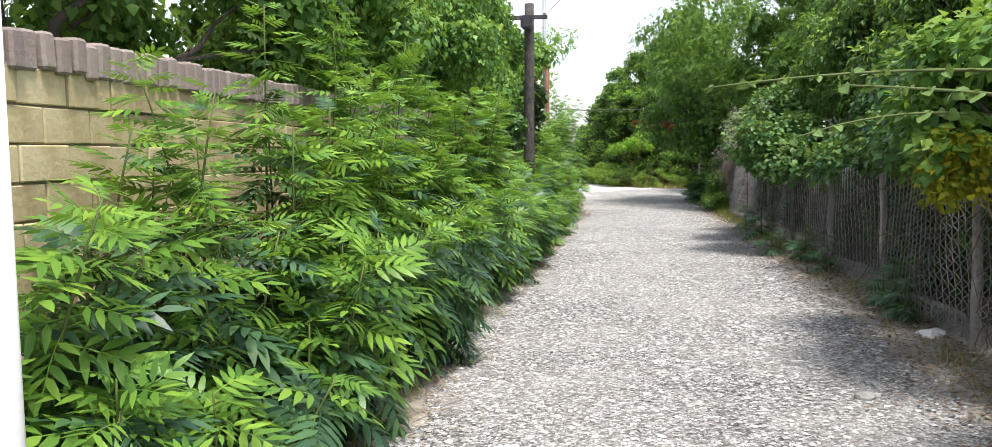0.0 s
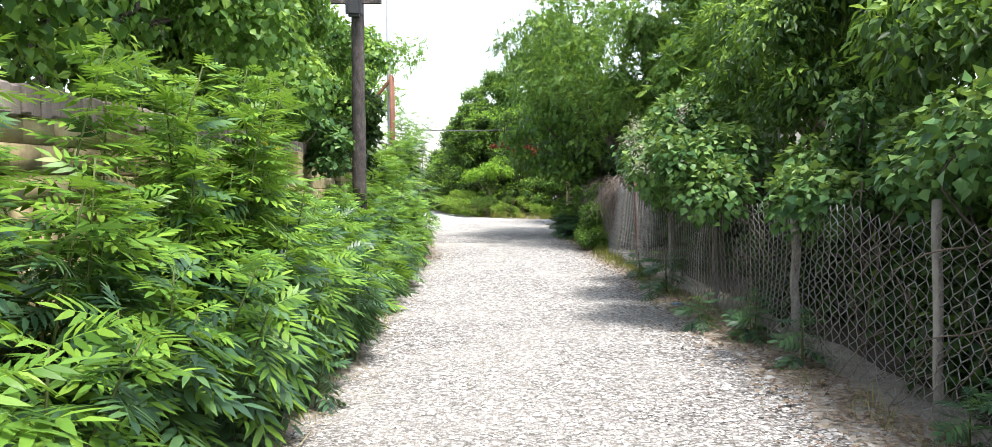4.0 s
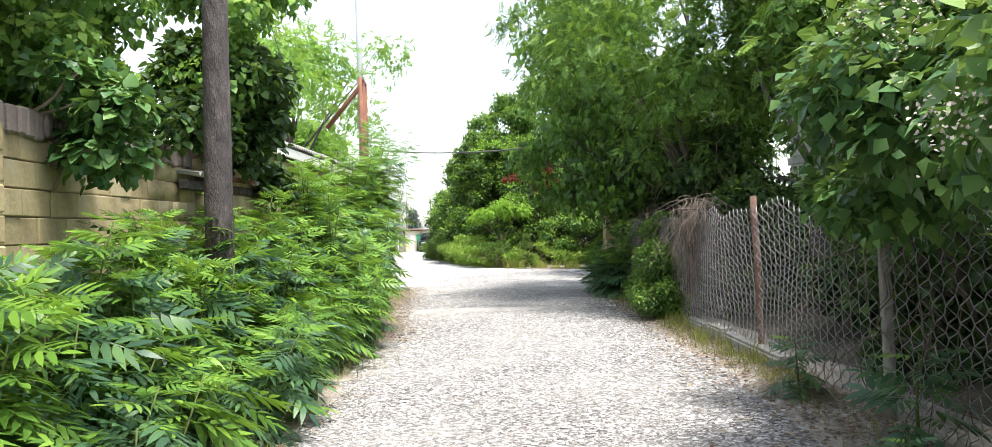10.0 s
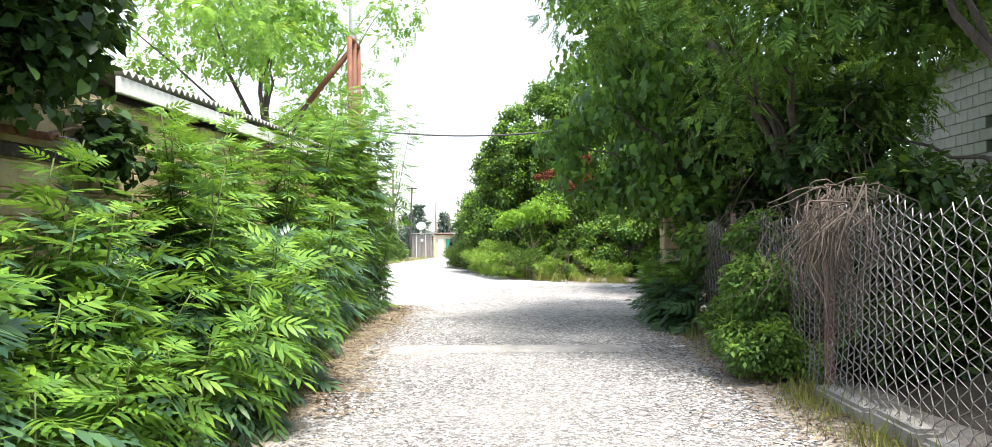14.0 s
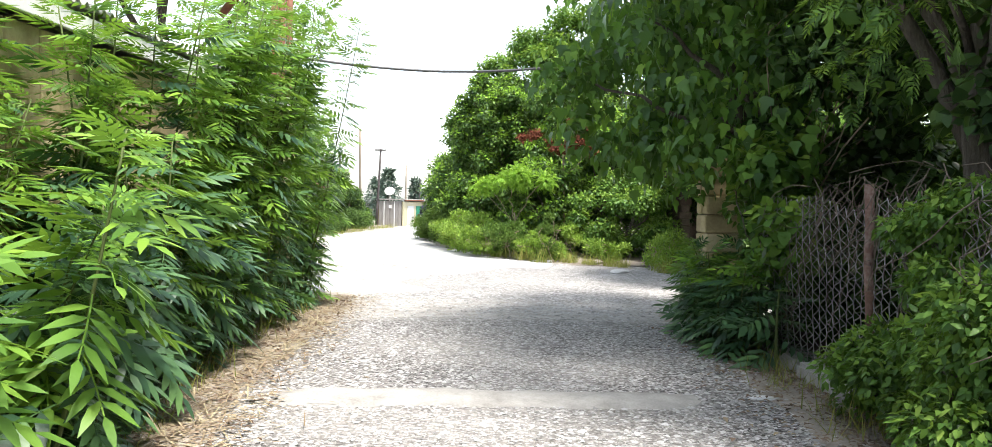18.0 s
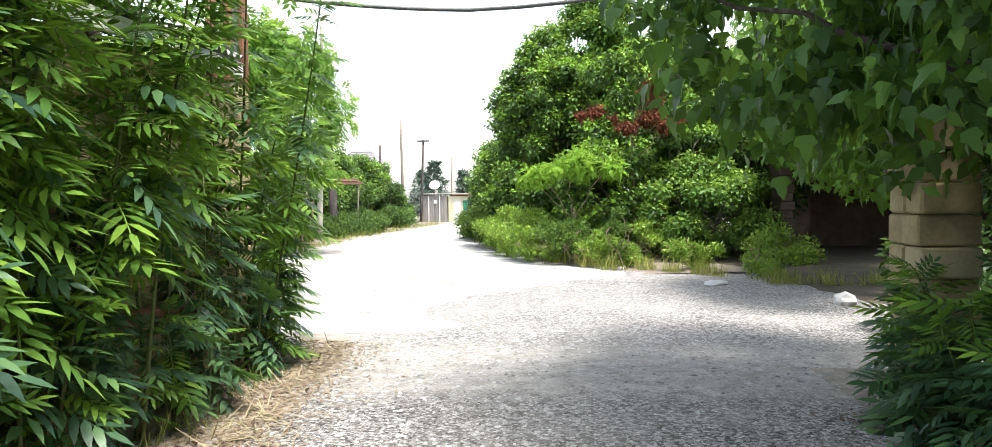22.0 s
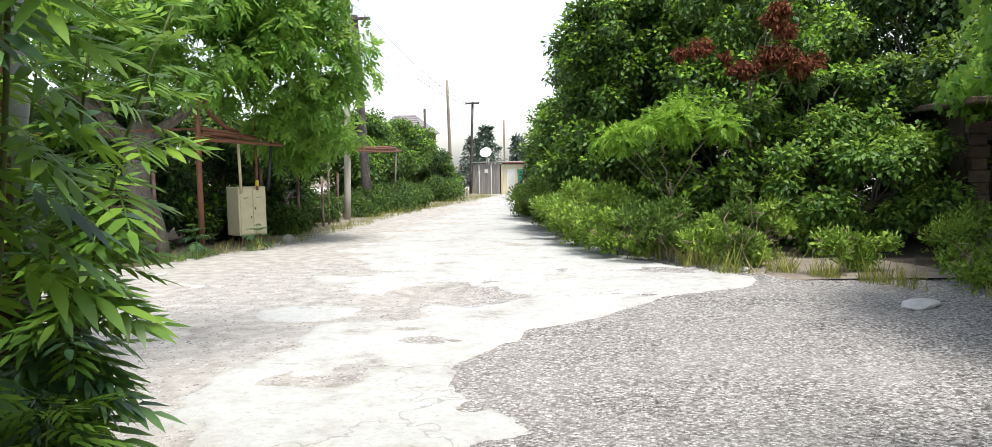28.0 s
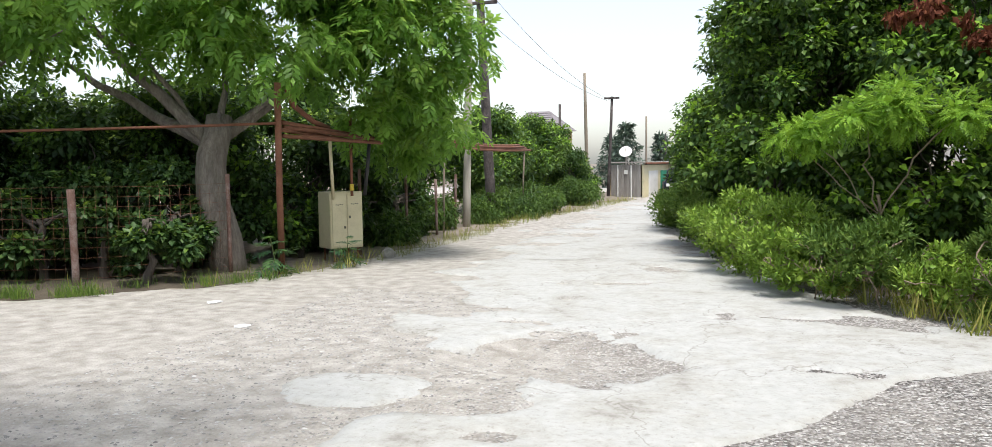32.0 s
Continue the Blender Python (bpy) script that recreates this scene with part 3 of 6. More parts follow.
M_GRAVEL = ground_material()
M_SOIL = surface("verge_soil", [(0, (.10, .075, .05)), (.5, (.21, .175, .14)), (1, (.37, .32, .27))], 3, 45, .97, .8, .02)
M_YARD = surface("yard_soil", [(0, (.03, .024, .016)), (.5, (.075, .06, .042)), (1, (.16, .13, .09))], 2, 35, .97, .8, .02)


def cracked(m, scale=.4, width=.004):
    """Adds thin dark cracks and damp stains to a surface material."""
    nd, ln = m.node_tree.nodes, m.node_tree.links
    bs = nd["Principled BSDF"]
    src = bs.inputs["Base Color"].links[0].from_socket
    tc = nd.new("ShaderNodeTexCoord")
    wob = nd.new("ShaderNodeTexNoise")
    wob.inputs["Scale"].default_value, wob.inputs["Detail"].default_value = 2.5, 5
    ln.new(tc.outputs["Object"], wob.inputs["Vector"])
    add = nd.new("ShaderNodeVectorMath")
    add.operation = "MULTIPLY_ADD"
    ln.new(wob.outputs["Color"], add.inputs[0])
    add.inputs[1].default_value = (.9, .9, .9)
    ln.new(tc.outputs["Object"], add.inputs[2])
    vo = nd.new("ShaderNodeTexVoronoi")
    vo.feature = "DISTANCE_TO_EDGE"
    vo.inputs["Scale"].default_value = scale
    ln.new(add.outputs[0], vo.inputs["Vector"])
    line = ramp(nd, [(0.0, (.66, .64, .61)), (width * .6, (.82, .8, .78)), (width * 1.5, (1, 1, 1))])
    ln.new(vo.outputs["Distance"], line.inputs["Fac"])
    st = nd.new("ShaderNodeTexNoise")
    st.inputs["Scale"].default_value, st.inputs["Detail"].default_value, st.inputs["Roughness"].default_value = 20, 10, .8
    ln.new(tc.outputs["Object"], st.inputs["Vector"])
    stain = ramp(nd, [(.33, (.62, .60, .57)), (.43, (.93, .92, .9)), (.5, (1, 1, 1))])
    ln.new(st.outputs["Fac"], stain.inputs["Fac"])
    big = nd.new("ShaderNodeTexNoise")
    big.inputs["Scale"].default_value, big.inputs["Detail"].default_value, big.inputs["Roughness"].default_value = 1.3, 12, .72
    ln.new(tc.outputs["Object"], big.inputs["Vector"])
    worn = ramp(nd, [(.33, (.60, .57, .53)), (.40, (.86, .84, .81)), (.47, (.95, .94, .92)), (.52, (1, 1, 1))])
    ln.new(big.outputs["Fac"], worn.inputs["Fac"])
    for tex in (line, stain, worn):
        mu = nd.new("ShaderNodeMix")
        mu.data_type, mu.blend_type = "RGBA", "MULTIPLY"
        mu.inputs["Factor"].default_value = 1.0
        ln.new(src, mu.inputs["A"])
        ln.new(tex.outputs["Color"], mu.inputs["B"])
        src = mu.outputs["Result"]
    ln.new(src, bs.inputs["Base Color"])


cracked(M_CONC)
M_LITTERSOIL = surface("litter_soil", [(0, (.14, .11, .088)), (.45, (.30, .26, .22)), (1, (.52, .47, .41))], 6, 70, .97, 1.0, .03)

# ---- ground ----
def rise(x, y):
    """Small unevenness of the ground."""
    return float(cross_fall(x, y)) + 0.03 * noise.noise((x * .35, y * .35, 0)) + 0.012 * noise.noise((x * 1.6, y * 1.6, 3))


def sheet(x0, x1, y0, y1, step, z):
    xs, ys = np.arange(x0, x1 + step / 2, step), np.arange(y0, y1 + step / 2, step)
    v = np.array([(x, y, z(x, y)) for y in ys for x in xs])
    nx = len(xs)
    i = (np.arange(len(ys) - 1)[:, None] * nx + np.arange(nx - 1)[None]).ravel()
    return v, np.stack([i, i + 1, i + 1 + nx, i + nx], -1)


def pit_depth(x, y):
    d = math.hypot((x + 2.1) / 1.25, (y - 42.7) / .95)
    return -0.09 * (1 - smooth_step(.55, 1.0, d + .25 * noise.noise((x * 2, y * 2, 7))))


def ground_z(x, y):
    far = smooth_step(60, 90, max(abs(x), abs(y - 35)))
    return (rise(x, y) + pit_depth(x, y)) * (1 - far)


ground = tagged(new("ground", mesh_of("ground", *sheet(-24, 20, -6, 96, .3, ground_z), M_GRAVEL, True)), "pale gravel and dusty earth lane with small stones", "ground", kind="structure")


def ring_v():
    """The same ground on to the horizon, round the near sheet."""
    v = [(-24, -6), (20, -6), (20, 96), (-24, 96), (-900, -900), (900, -900), (900, 900), (-900, 900)]
    return np.array([(x, y, -.02 if abs(x) < 100 else -.2) for x, y in v]), np.array([(4, 5, 1, 0), (5, 6, 2, 1), (6, 7, 3, 2), (7, 4, 0, 3)])


tagged(new("ground_far", mesh_of("ground_far", *ring_v(), M_SOIL)), "dry earth plain reaching to the horizon", "ground", kind="structure")


def blob_sheet(name, cx, cy, rx, ry, z, mat, label, rough=.25, seed=1, n=56, thick=.0, rz=0.0, lumpy=1.5):
    """A flat patch with an uneven outline lying on the ground; its rim falls off over its thickness."""
    v, f = [], []
    rings = [0, .35, .7, .94, 1.0]
    for q in rings[1:]:
        for i in range(n):
            a = 2 * math.pi * i / n
            k = 1 + rough * noise.noise((lumpy * math.cos(a) + seed * 5, lumpy * math.sin(a), seed)) + rough * .5 * noise.noise((5 * math.cos(a) + seed, 5 * math.sin(a), seed * 2))
            x, y = rx * k * q * math.cos(a), ry * k * q * math.sin(a)
            c, s = math.cos(radians(rz)), math.sin(radians(rz))
            x, y = cx + x * c - y * s, cy + x * s + y * c
            v.append((x, y, rise(x, y) + (z if q < 1 else -.02) + .006 * noise.noise((x * 3, y * 3, 9))))
    v.append((cx, cy, rise(cx, cy) + z))
    for r in range(3):
        for i in range(n):
            j = (i + 1) % n
            f += [(r * n + i, (r + 1) * n + i, (r + 1) * n + j), (r * n + i, (r + 1) * n + j, r * n + j)]
    f += [(len(v) - 1, i, (i + 1) % n) for i in range(n)]
    return tagged(new(name, mesh_of(name, v, f, mat, True)), label, "paving", kind="structure")


# verges
def strip(name, edge_a, edge_b, y0, y1, z, mat, label, step=.4):
    ys = np.arange(y0, y1 + step / 2, step)
    v, f = [], []
    for y in ys:
        a, b = edge_a(y) + .18 * noise.noise((y * 1.3, 2, 1)), edge_b(y) + .22 * noise.noise((y * 1.1, 5, 1))
        for k in range(7):
            x = a + (b - a) * k / 6
            v.append((x, y, rise(x, y) + (z(x, y, k / 6) if callable(z) else z) * (0.0 if k in (0, 6) else 1) - (.02 if k in (0, 6) else 0)))
    for i in range(len(ys) - 1):
        for k in range(6):
            p = i * 7 + k
            f.append((p, p + 1, p + 8, p + 7))
    return tagged(new(name, mesh_of(name, v, f, mat, True)), label, "verge", kind="structure")


def hedge_edge(y):
    """Where the foot of the left-hand plants meets the lane."""
    return float(np.interp(y, [2, 5, 9, 14, 24, 29, 33, 35.4, 36.2, 38], [-1.1, -1.15, -1.3, -1.05, -1.0, -1.75, -1.98, -2.12, -2.3, -2.7]))


def fence_x(y):
    return float(np.interp(y, [0, 7, 10, 30, 34], [3.35, 3.5, 3.62, 3.66, 3.6]))


strip("verge_left", lambda y: -3.2, lambda y: hedge_edge(y) + float(np.interp(y, [24, 28], [.35, .7])), -2, 36.6, .03, M_LITTERSOIL, "bare brown soil and litter under plants")
strip("verge_right", lambda y: fence_x(y) - .85, lambda y: 4.4, -2, 35.0, .008, M_LITTERSOIL, "brown soil with dry leaves beside a fence")
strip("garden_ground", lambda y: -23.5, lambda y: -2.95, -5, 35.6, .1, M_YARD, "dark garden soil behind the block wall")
strip("yard_far", lambda y: 11.0, lambda y: 19.6, -5, 60, .09, M_SOIL, "dry bare earth beyond the yards")
strip("verge_garden", lambda y: -19.0, lambda y: float(np.interp(y, [43, 43.9, 45.6, 46.6], [-17, -9.6, -8.1, -7.4])), 43, 47, .06, M_YARD, "dark soil strip in front of the garden fence", .25)
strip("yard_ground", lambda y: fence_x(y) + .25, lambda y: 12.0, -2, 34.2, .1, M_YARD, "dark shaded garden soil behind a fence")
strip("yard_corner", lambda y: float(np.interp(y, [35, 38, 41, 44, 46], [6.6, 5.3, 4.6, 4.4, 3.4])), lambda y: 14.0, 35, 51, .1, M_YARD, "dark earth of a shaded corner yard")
strip("verge_corner", lambda y: float(np.interp(y, [44, 47, 52, 58, 66, 80], [1.6, .2, -1.4, -2.7, -3.4, -4.2])), lambda y: 14.0, 44, 84, .03, M_SOIL, "soil under shrubs by the road")
strip("verge_far_left", lambda y: -20.0, lambda y: float(np.interp(y, [44, 46, 48, 52, 60, 67, 84], [-9.5, -7.6, -6.9, -6.7, -6.8, -6.2, -5.6])), 44.4, 84, .04, M_SOIL, "grassy soil strip along the road")


def lies_concrete(x, y):
    """How far inside the worn concrete a place lies: above 0 it is covered."""
    right = float(np.interp(y, [36.6, 37.2, 38.3, 39, 39.6, 40.5, 41.2, 42.5, 43.4, 44.2, 46, 50, 56, 66, 84], [-1.3, -.45, -1.2, -1.3, -1.0, -.77, -.08, .6, 1.8, 1.9, .6, -.9, -2.7, -3.6, -4.4]))
    left = float(np.interp(y, [36.4, 37.2, 39, 41, 43, 45, 48, 52, 66, 84], [-1.6, -2.9, -3.0, -2.3, -3.4, -4.2, -5.2, -5.8, -5.7, -5.4]))
    d = min(right - x, (x - left) * .5 + .75 * noise.noise((x * .55, y * .7, 11)) + .35 * noise.noise((x * 1.6, y * 2.2, 12)), (y - 36.7) * .8)
    d += .10 * noise.noise((x * 1.7, y * 1.7, 2)) + .06 * noise.noise((x * 5, y * 5, 4))
    hole = noise.noise((x * .75 + 3, y * .9, 8)) * .9 + .45 * noise.noise((x * 2.6, y * 3.2, 5))
    d = min(d, (.42 + .02 * max(0, min(1, x + 1.4)) - hole) * (.7 if x > -1.2 else .5))
    pit = math.hypot((x + 2.1) / 1.25, (y - 42.7) / .95) + .25 * noise.noise((x * 2, y * 2, 7))
    d = min(d, (pit - .86) * .8)
    oval = math.hypot((x + 3.5) / .66, (y - 41.2) / .5) + .3 * noise.noise((x * 2.2, y * 2.2, 1)) + .14 * noise.noise((x * 7, y * 7, 2))
    return max(d, (1 - oval) * .4)


def concrete_z(x, y):
    d = lies_concrete(x, y)
    return rise(x, y) + (.022 + .004 * noise.noise((x * 4, y * 4, 6)) if d > .05 else -.15 if d < -.1 else -.03 + d * 1.04)


tagged(new("concrete_road", mesh_of("concrete_road", *sheet(-6.4, 2.6, 36.2, 50, .09, concrete_z), M_CONC, True)), "worn pale concrete road with broken edges and holes", "road", kind="structure")
tagged(new("concrete_road_far", mesh_of("concrete_road_far", *sheet(-6.6, .2, 50.0, 86, .25, concrete_z), M_CONC, True)), "worn pale concrete road leading away", "road", kind="structure")


def speed_hump():
    bm = bmesh.new()
    n, m = 40, 9
    rows = []
    for i in range(n + 1):
        x = -1.12 + 3.65 * i / n
        rows.append([])
        for j in range(m):
            s = j / (m - 1)
            e = .09 * noise.noise((x * 1.6, j * .7, 4)) + .03 * noise.noise((x * 7, j, 5))
            edge = min(1.0, min(i, n - i) / 5) * (1 + .25 * noise.noise((x * 1.3, 0, 8)))
            rows[-1].append(bm.verts.new((x, 28.75 + .62 * s + e + .06 * (x - .7), rise(x, 29) - .02 + .072 * edge * math.sin(math.pi * s) ** .8 + .012 * noise.noise((x * 6, j, 2)))))
    for i in range(n):
        for j in range(m - 1):
            bm.faces.new((rows[i][j], rows[i + 1][j], rows[i + 1][j + 1], rows[i][j + 1]))
    return bm


tagged(new("speed_hump", bm_mesh("speed_hump", speed_hump(), M_OLDCONC, True)), "low worn concrete speed hump across the gravel lane", "speed hump", kind="structure")

# ---- left wall of limestone blocks ----
wall_left = tagged(new("wall_left"), "yellow limestone block wall with grey brick coping", "wall", kind="structure")
part("wall_core", box_bm(.27, 28, 2.38, 0, -2.652, 8.5, 1.19), M_MORTAR, wall_left)
wall_shed = tagged(new("wall_shed"), "yellow limestone wall of a low roadside building", "wall", kind="structure")
part("wall_core", box_bm(.27, 12.2, 2.72, 0, -2.552, 28.7, 1.36), M_MORTAR, wall_shed)
part("side_wall", box_bm(3.0, .2, 2.7, 0, -4.2, 34.7, 1.35), M_STONE2, wall_shed)
part("back_wall", box_bm(.2, 12.1, 3.5, 0, -5.62, 28.75, 1.75), M_STONE2, wall_shed)
part("gable_wall", box_bm(2.8, .2, 2.7, 0, -4.1, 24.85, 1.35), M_STONE2, wall_shed)


def pilaster(y):
    p = tagged(new("pilaster"), "limestone pilaster on the block wall", "pilaster", kind="structure")
    for k in range(12):
        b = part("block", box_bm(.3 + .012 * (k % 2), .36 + .015 * ((k + 1) % 2), .185, .012, -2.5, y, .1 + .2 * k), M_STONE, p)
    return p


pilaster(18.45)
# ---- utility pole on the left ----
pole = thing("utility_pole", -1.85, 21.25, 0, "dark weathered wooden utility pole with crossarm", "pole")
part("shaft", tube(bend((0, 0, -.3), (.04, 0, 5.6), 14), np.linspace(.14, .115, 14), 14, .02), M_POLE, pole, smooth=True)
part("crossarm", box_bm(1.0, .09, .1, .01, 0, -.13, 5.25), M_POLE, pole)
part("junction_box", box_bm(.3, .2, .34, .05, 0, -.22, 5.12, 2), M_BLACK, pole, "dark cable bundle wrapped on the pole")
for dx in (-.42, .42):
    part("insulator", tube([(dx, -.13, 5.3), (dx, -.13, 5.36), (dx, -.13, 5.42)], [.03, .045, .02], 10), M_WHITE, pole, smooth=True)

# ---- fence on the right ----
fence = tagged(new("chain_link_fence"), "old sagging grey chain-link fence on wooden posts", "fence")


def chain(y0, y1, z0, z1, wide=.15, tall=.105, thick=.0052):
    """Zigzag wires, each hooked on to the next, stretched and sagging."""
    n, m = int((y1 - y0) / wide * 2), int((z1 - z0) / tall)
    side = np.array([(0, 1), (-.87, -.5), (.87, -.5)])
    k = np.arange(2 * m + 1)
    V, F = [], []
    for i in range(n):
        yy = y0 + (i + .5) * wide / 2
        zz = z0 + (z1 - z0) * k / (2 * m)
        y = yy + wide * .26 * np.where((k + i) % 2 == 0, -1, 1)
        sag = .05 * math.sin(yy * 2.1) + .04 * math.sin(yy * 5.3)
        zz = zz + (zz - z0) / (z1 - z0) * sag + .012 * np.sin(yy * 7 + k)
        x = np.array([fence_x(q) for q in y]) - .05 + .04 * np.sin(yy * 1.7 + zz * 2.0) + .012 * np.where(k % 2 == 0, 1, -1)
        p = np.stack([x, y + .015 * np.sin(zz * 9 + yy * 3), zz], -1)
        ring = p[:, None] + thick * np.stack([side[:, 0], .6 * side[:, 1], .6 * side[:, 1]], -1)[None]
        b = len(V) * (2 * m + 1) * 3
        V.append(ring.reshape(-1, 3))
        i0 = np.arange(2 * m)[:, None] * 3
        j = np.arange(3)[None]
        F.append(np.stack([i0 + j, i0 + (j + 1) % 3, i0 + 3 + (j + 1) % 3, i0 + 3 + j], -1).reshape(-1, 4) + b)
    return np.concatenate(V), np.concatenate(F)


for y0, y1 in ((2.0, 8.0), (8.0, 13.7), (13.7, 19.35), (19.35, 22.35), (22.35, 25.6), (25.6, 29.0), (29.0, 32.0)):
    part("wire_mesh", chain(y0 + .02, y1 - .02, .06, 1.5 if y0 < 19 else 1.62), M_WIRE, fence)
for k, y in enumerate((5.2, 8.04, 11.0, 13.7, 16.6, 19.35, 22.35, 25.6, 29.0, 32.0)):
    x = fence_x(y)
    part("post", tube(bend((x + .02, y, -.2), (x + .03 * math.sin(k * 3), y + .03, 1.62 if y < 19 else 1.74), 7, jit=.006), .046 if k % 2 else .036, 8, .05), M_PALEPOST if y < 21 else M_POST, fence, smooth=True)
for k, (y0, y1) in enumerate(((21.3, 22.2), (22.25, 23.5), (23.6, 24.3), (24.4, 25.5), (29.0, 30.2), (30.4, 31.6))):
    part("footing", box_bm(.2 - .02 * (k % 2), y1 - y0, .2, .03, 3.58 + .02 * (k % 3), (y0 + y1) / 2, .05 - .02 * (k % 2), 2), M_OLDCONC, fence, "broken concrete footing")

# ---- block pier at the corner ----
pier = tagged(new("gate_pier"), "limestone block pier at the lane corner, half hidden by vines", "pier")
for k in range(9):
    for j in range(2):
        w = .46
        part("block", box_bm(w - .01 + .012 * ((k + j) % 3), .3 + .01 * (k % 2), .235, .018, 3.62, 33.55 + .31 * j + .04 * (k % 2), .1 + .245 * k), M_STONE, pier)

# ---- house on the right, behind the trees ----
house_r = tagged(new("block_house"), "grey block house with small window behind trees", "house")
part("wall_core", box_bm(.14, 7.9, 4.3, 0, 8.52, 30.95, 2.15), M_MORTAR, house_r)
part("gable_wall", box_bm(3.8, .2, 4.3, 0, 10.5, 27.1, 2.15), M_GREYBLOCK, house_r)
part("back_wall", box_bm(.2, 7.8, 4.3, 0, 12.4, 30.95, 2.15), M_GREYBLOCK, house_r)
part("end_wall", box_bm(3.7, .2, 4.3, 0, 10.45, 34.8, 2.15), M_GREYBLOCK, house_r)
part("roof", box_bm(4.9, 8.6, .12, .02, 10.45, 30.95, 4.38), M_ROOF, house_r)
shed = tagged(new("shed"), "dark open-fronted limestone shed in tree shade", "shed")
part("side_wall", box_bm(.22, 4.5, 2.4, .01, 5.75, 49.2, 1.2), M_SHADESTONE, shed)
part("back_wall", box_bm(6.0, .22, 2.4, .01, 8.6, 51.4, 1.2), M_SHADESTONE, shed)
part("end_wall", box_bm(.22, 4.4, 2.4, .01, 11.5, 49.1, 1.2), M_SHADESTONE, shed)
part("inner_wall", box_bm(1.3, .2, 2.3, .01, 6.5, 49.8, 1.15), M_SHADESTONE, shed)
part("roof", box_bm(7.0, 6.2, .1, .02, 8.7, 48.6, 2.48), M_SHADESTONE, shed)
# Added board that keeps sky light out of the shed.
part("shade_board", box_bm(6.0, .16, .5, .02, 8.7, 46.9, 2.15), M_POLE, shed, "dark board added to shade the shed opening")
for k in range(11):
    part("jamb_block", box_bm(.24 if k % 2 else .34, .22, .19, .012, 5.83 - (.0 if k % 2 else .0), 46.9, .11 + .2 * k), M_SHADESTONE, shed)

# ---- plants ----
def elder(r, height, spread=1.0, low=.1, top_leaves=.72):
    """A tall herb: a jointed stalk with opposite compound leaves that hang outwards like shingles, a bunch of upright young ones at the top."""
    lean = r.normal(0, .08, 2)
    pts = np.array([(lean[0] * s * s * height, lean[1] * s * s * height, s * height) for s in np.linspace(0, 1, 9)])
    stem = tube(pts, np.linspace(.015, .005, 9), 5)
    leaves = [[], [], [], []]
    z, turn = height * low, r.uniform(0, 6.28)
    while z < height + .02:
        s = min(1.0, z / height)
        c = np.array([np.interp(z, pts[:, 2], pts[:, 0]), np.interp(z, pts[:, 2], pts[:, 1]), z])
        for side in (0, math.pi):
            a = turn + side + r.normal(0, .35)
            up = -.22 + .8 * s ** 3 + r.normal(0, .22)
            out = .75 - .45 * s ** 2
            size = (.29 + .11 * math.sin(math.pi * min(1, s * 1.05))) * spread * r.uniform(.75, 1.25) * (1 if s < .95 else .75)
            young = s > top_leaves and r.uniform() < .9
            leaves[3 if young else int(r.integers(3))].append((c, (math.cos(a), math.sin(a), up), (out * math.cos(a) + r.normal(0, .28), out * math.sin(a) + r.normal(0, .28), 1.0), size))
        turn += 1.57 + r.normal(0, .3)
        z += (.054 if s > .5 else .066 if s > .3 else .12) * r.uniform(.75, 1.25)
    narrow = [leaf_lance(w) for w in (.27, .29, .26, .25)]
    kinds = [leaf_pinnate(4, length=.34, droop=.30, hang=.12, open_a=66, close_a=36, first=.22, last=.78, lance=narrow[0]), leaf_pinnate(4, length=.36, droop=.40, hang=.2, open_a=64, close_a=34, first=.24, last=.76, lance=narrow[1]), leaf_pinnate(5, length=.32, droop=.36, hang=.2, open_a=70, close_a=36, first=.18, last=.8, lance=narrow[2]), leaf_pinnate(4, length=.35, droop=.32, hang=.12, open_a=64, close_a=32, first=.22, last=.78, lance=narrow[3])]
    out = []
    for leaf, rows in zip(kinds, leaves):
        if rows:
            out.append(place(leaf, *(np.array([q[i] for q in rows]) for i in range(3)), np.array([q[3] for q in rows])))
    return stem, merge(out[:-1]), out[-1]


HEIGHTS = (.6, .9, 1.2, 1.4, 1.6, 1.8, 2.0, 2.2, 2.4, 2.7, 3.0, 3.3, 3.7, 4.1)
# Sunny plants imitate sun by more pale leaves, dark ones shade by fewer.
ELDERS, SUNNY, BARE, SHADY = [], [], [], []
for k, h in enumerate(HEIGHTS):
    stem, fol, top = elder(np.random.default_rng(100 + k), h, 1.05 if h < 1.9 else .84, low=.1 if h < 1.9 else .2, top_leaves=.86 if h < 1.9 else .66)
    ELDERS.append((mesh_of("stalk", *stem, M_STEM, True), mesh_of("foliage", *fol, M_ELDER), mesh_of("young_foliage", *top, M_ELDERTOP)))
    stem, fol, top = elder(np.random.default_rng(150 + k), h, 1.05 if h < 1.9 else .92, low=.1 if h < 1.9 else .16, top_leaves=.4)
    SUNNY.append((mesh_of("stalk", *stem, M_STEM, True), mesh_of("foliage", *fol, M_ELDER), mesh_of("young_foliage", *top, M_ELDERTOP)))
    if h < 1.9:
        stem, fol, top = elder(np.random.default_rng(180 + k), h, 1.0, low=.08, top_leaves=.985)
        SHADY.append((h, (mesh_of("stalk", *stem, M_STEM, True), mesh_of("foliage", *fol, M_ELDER), mesh_of("young_foliage", *top, M_ELDERTOP))))
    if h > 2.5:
        stem, fol, top = elder(np.random.default_rng(100 + k), h, .98, low=.34, top_leaves=.3)
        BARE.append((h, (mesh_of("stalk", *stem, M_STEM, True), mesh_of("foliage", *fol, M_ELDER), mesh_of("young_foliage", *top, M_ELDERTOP))))


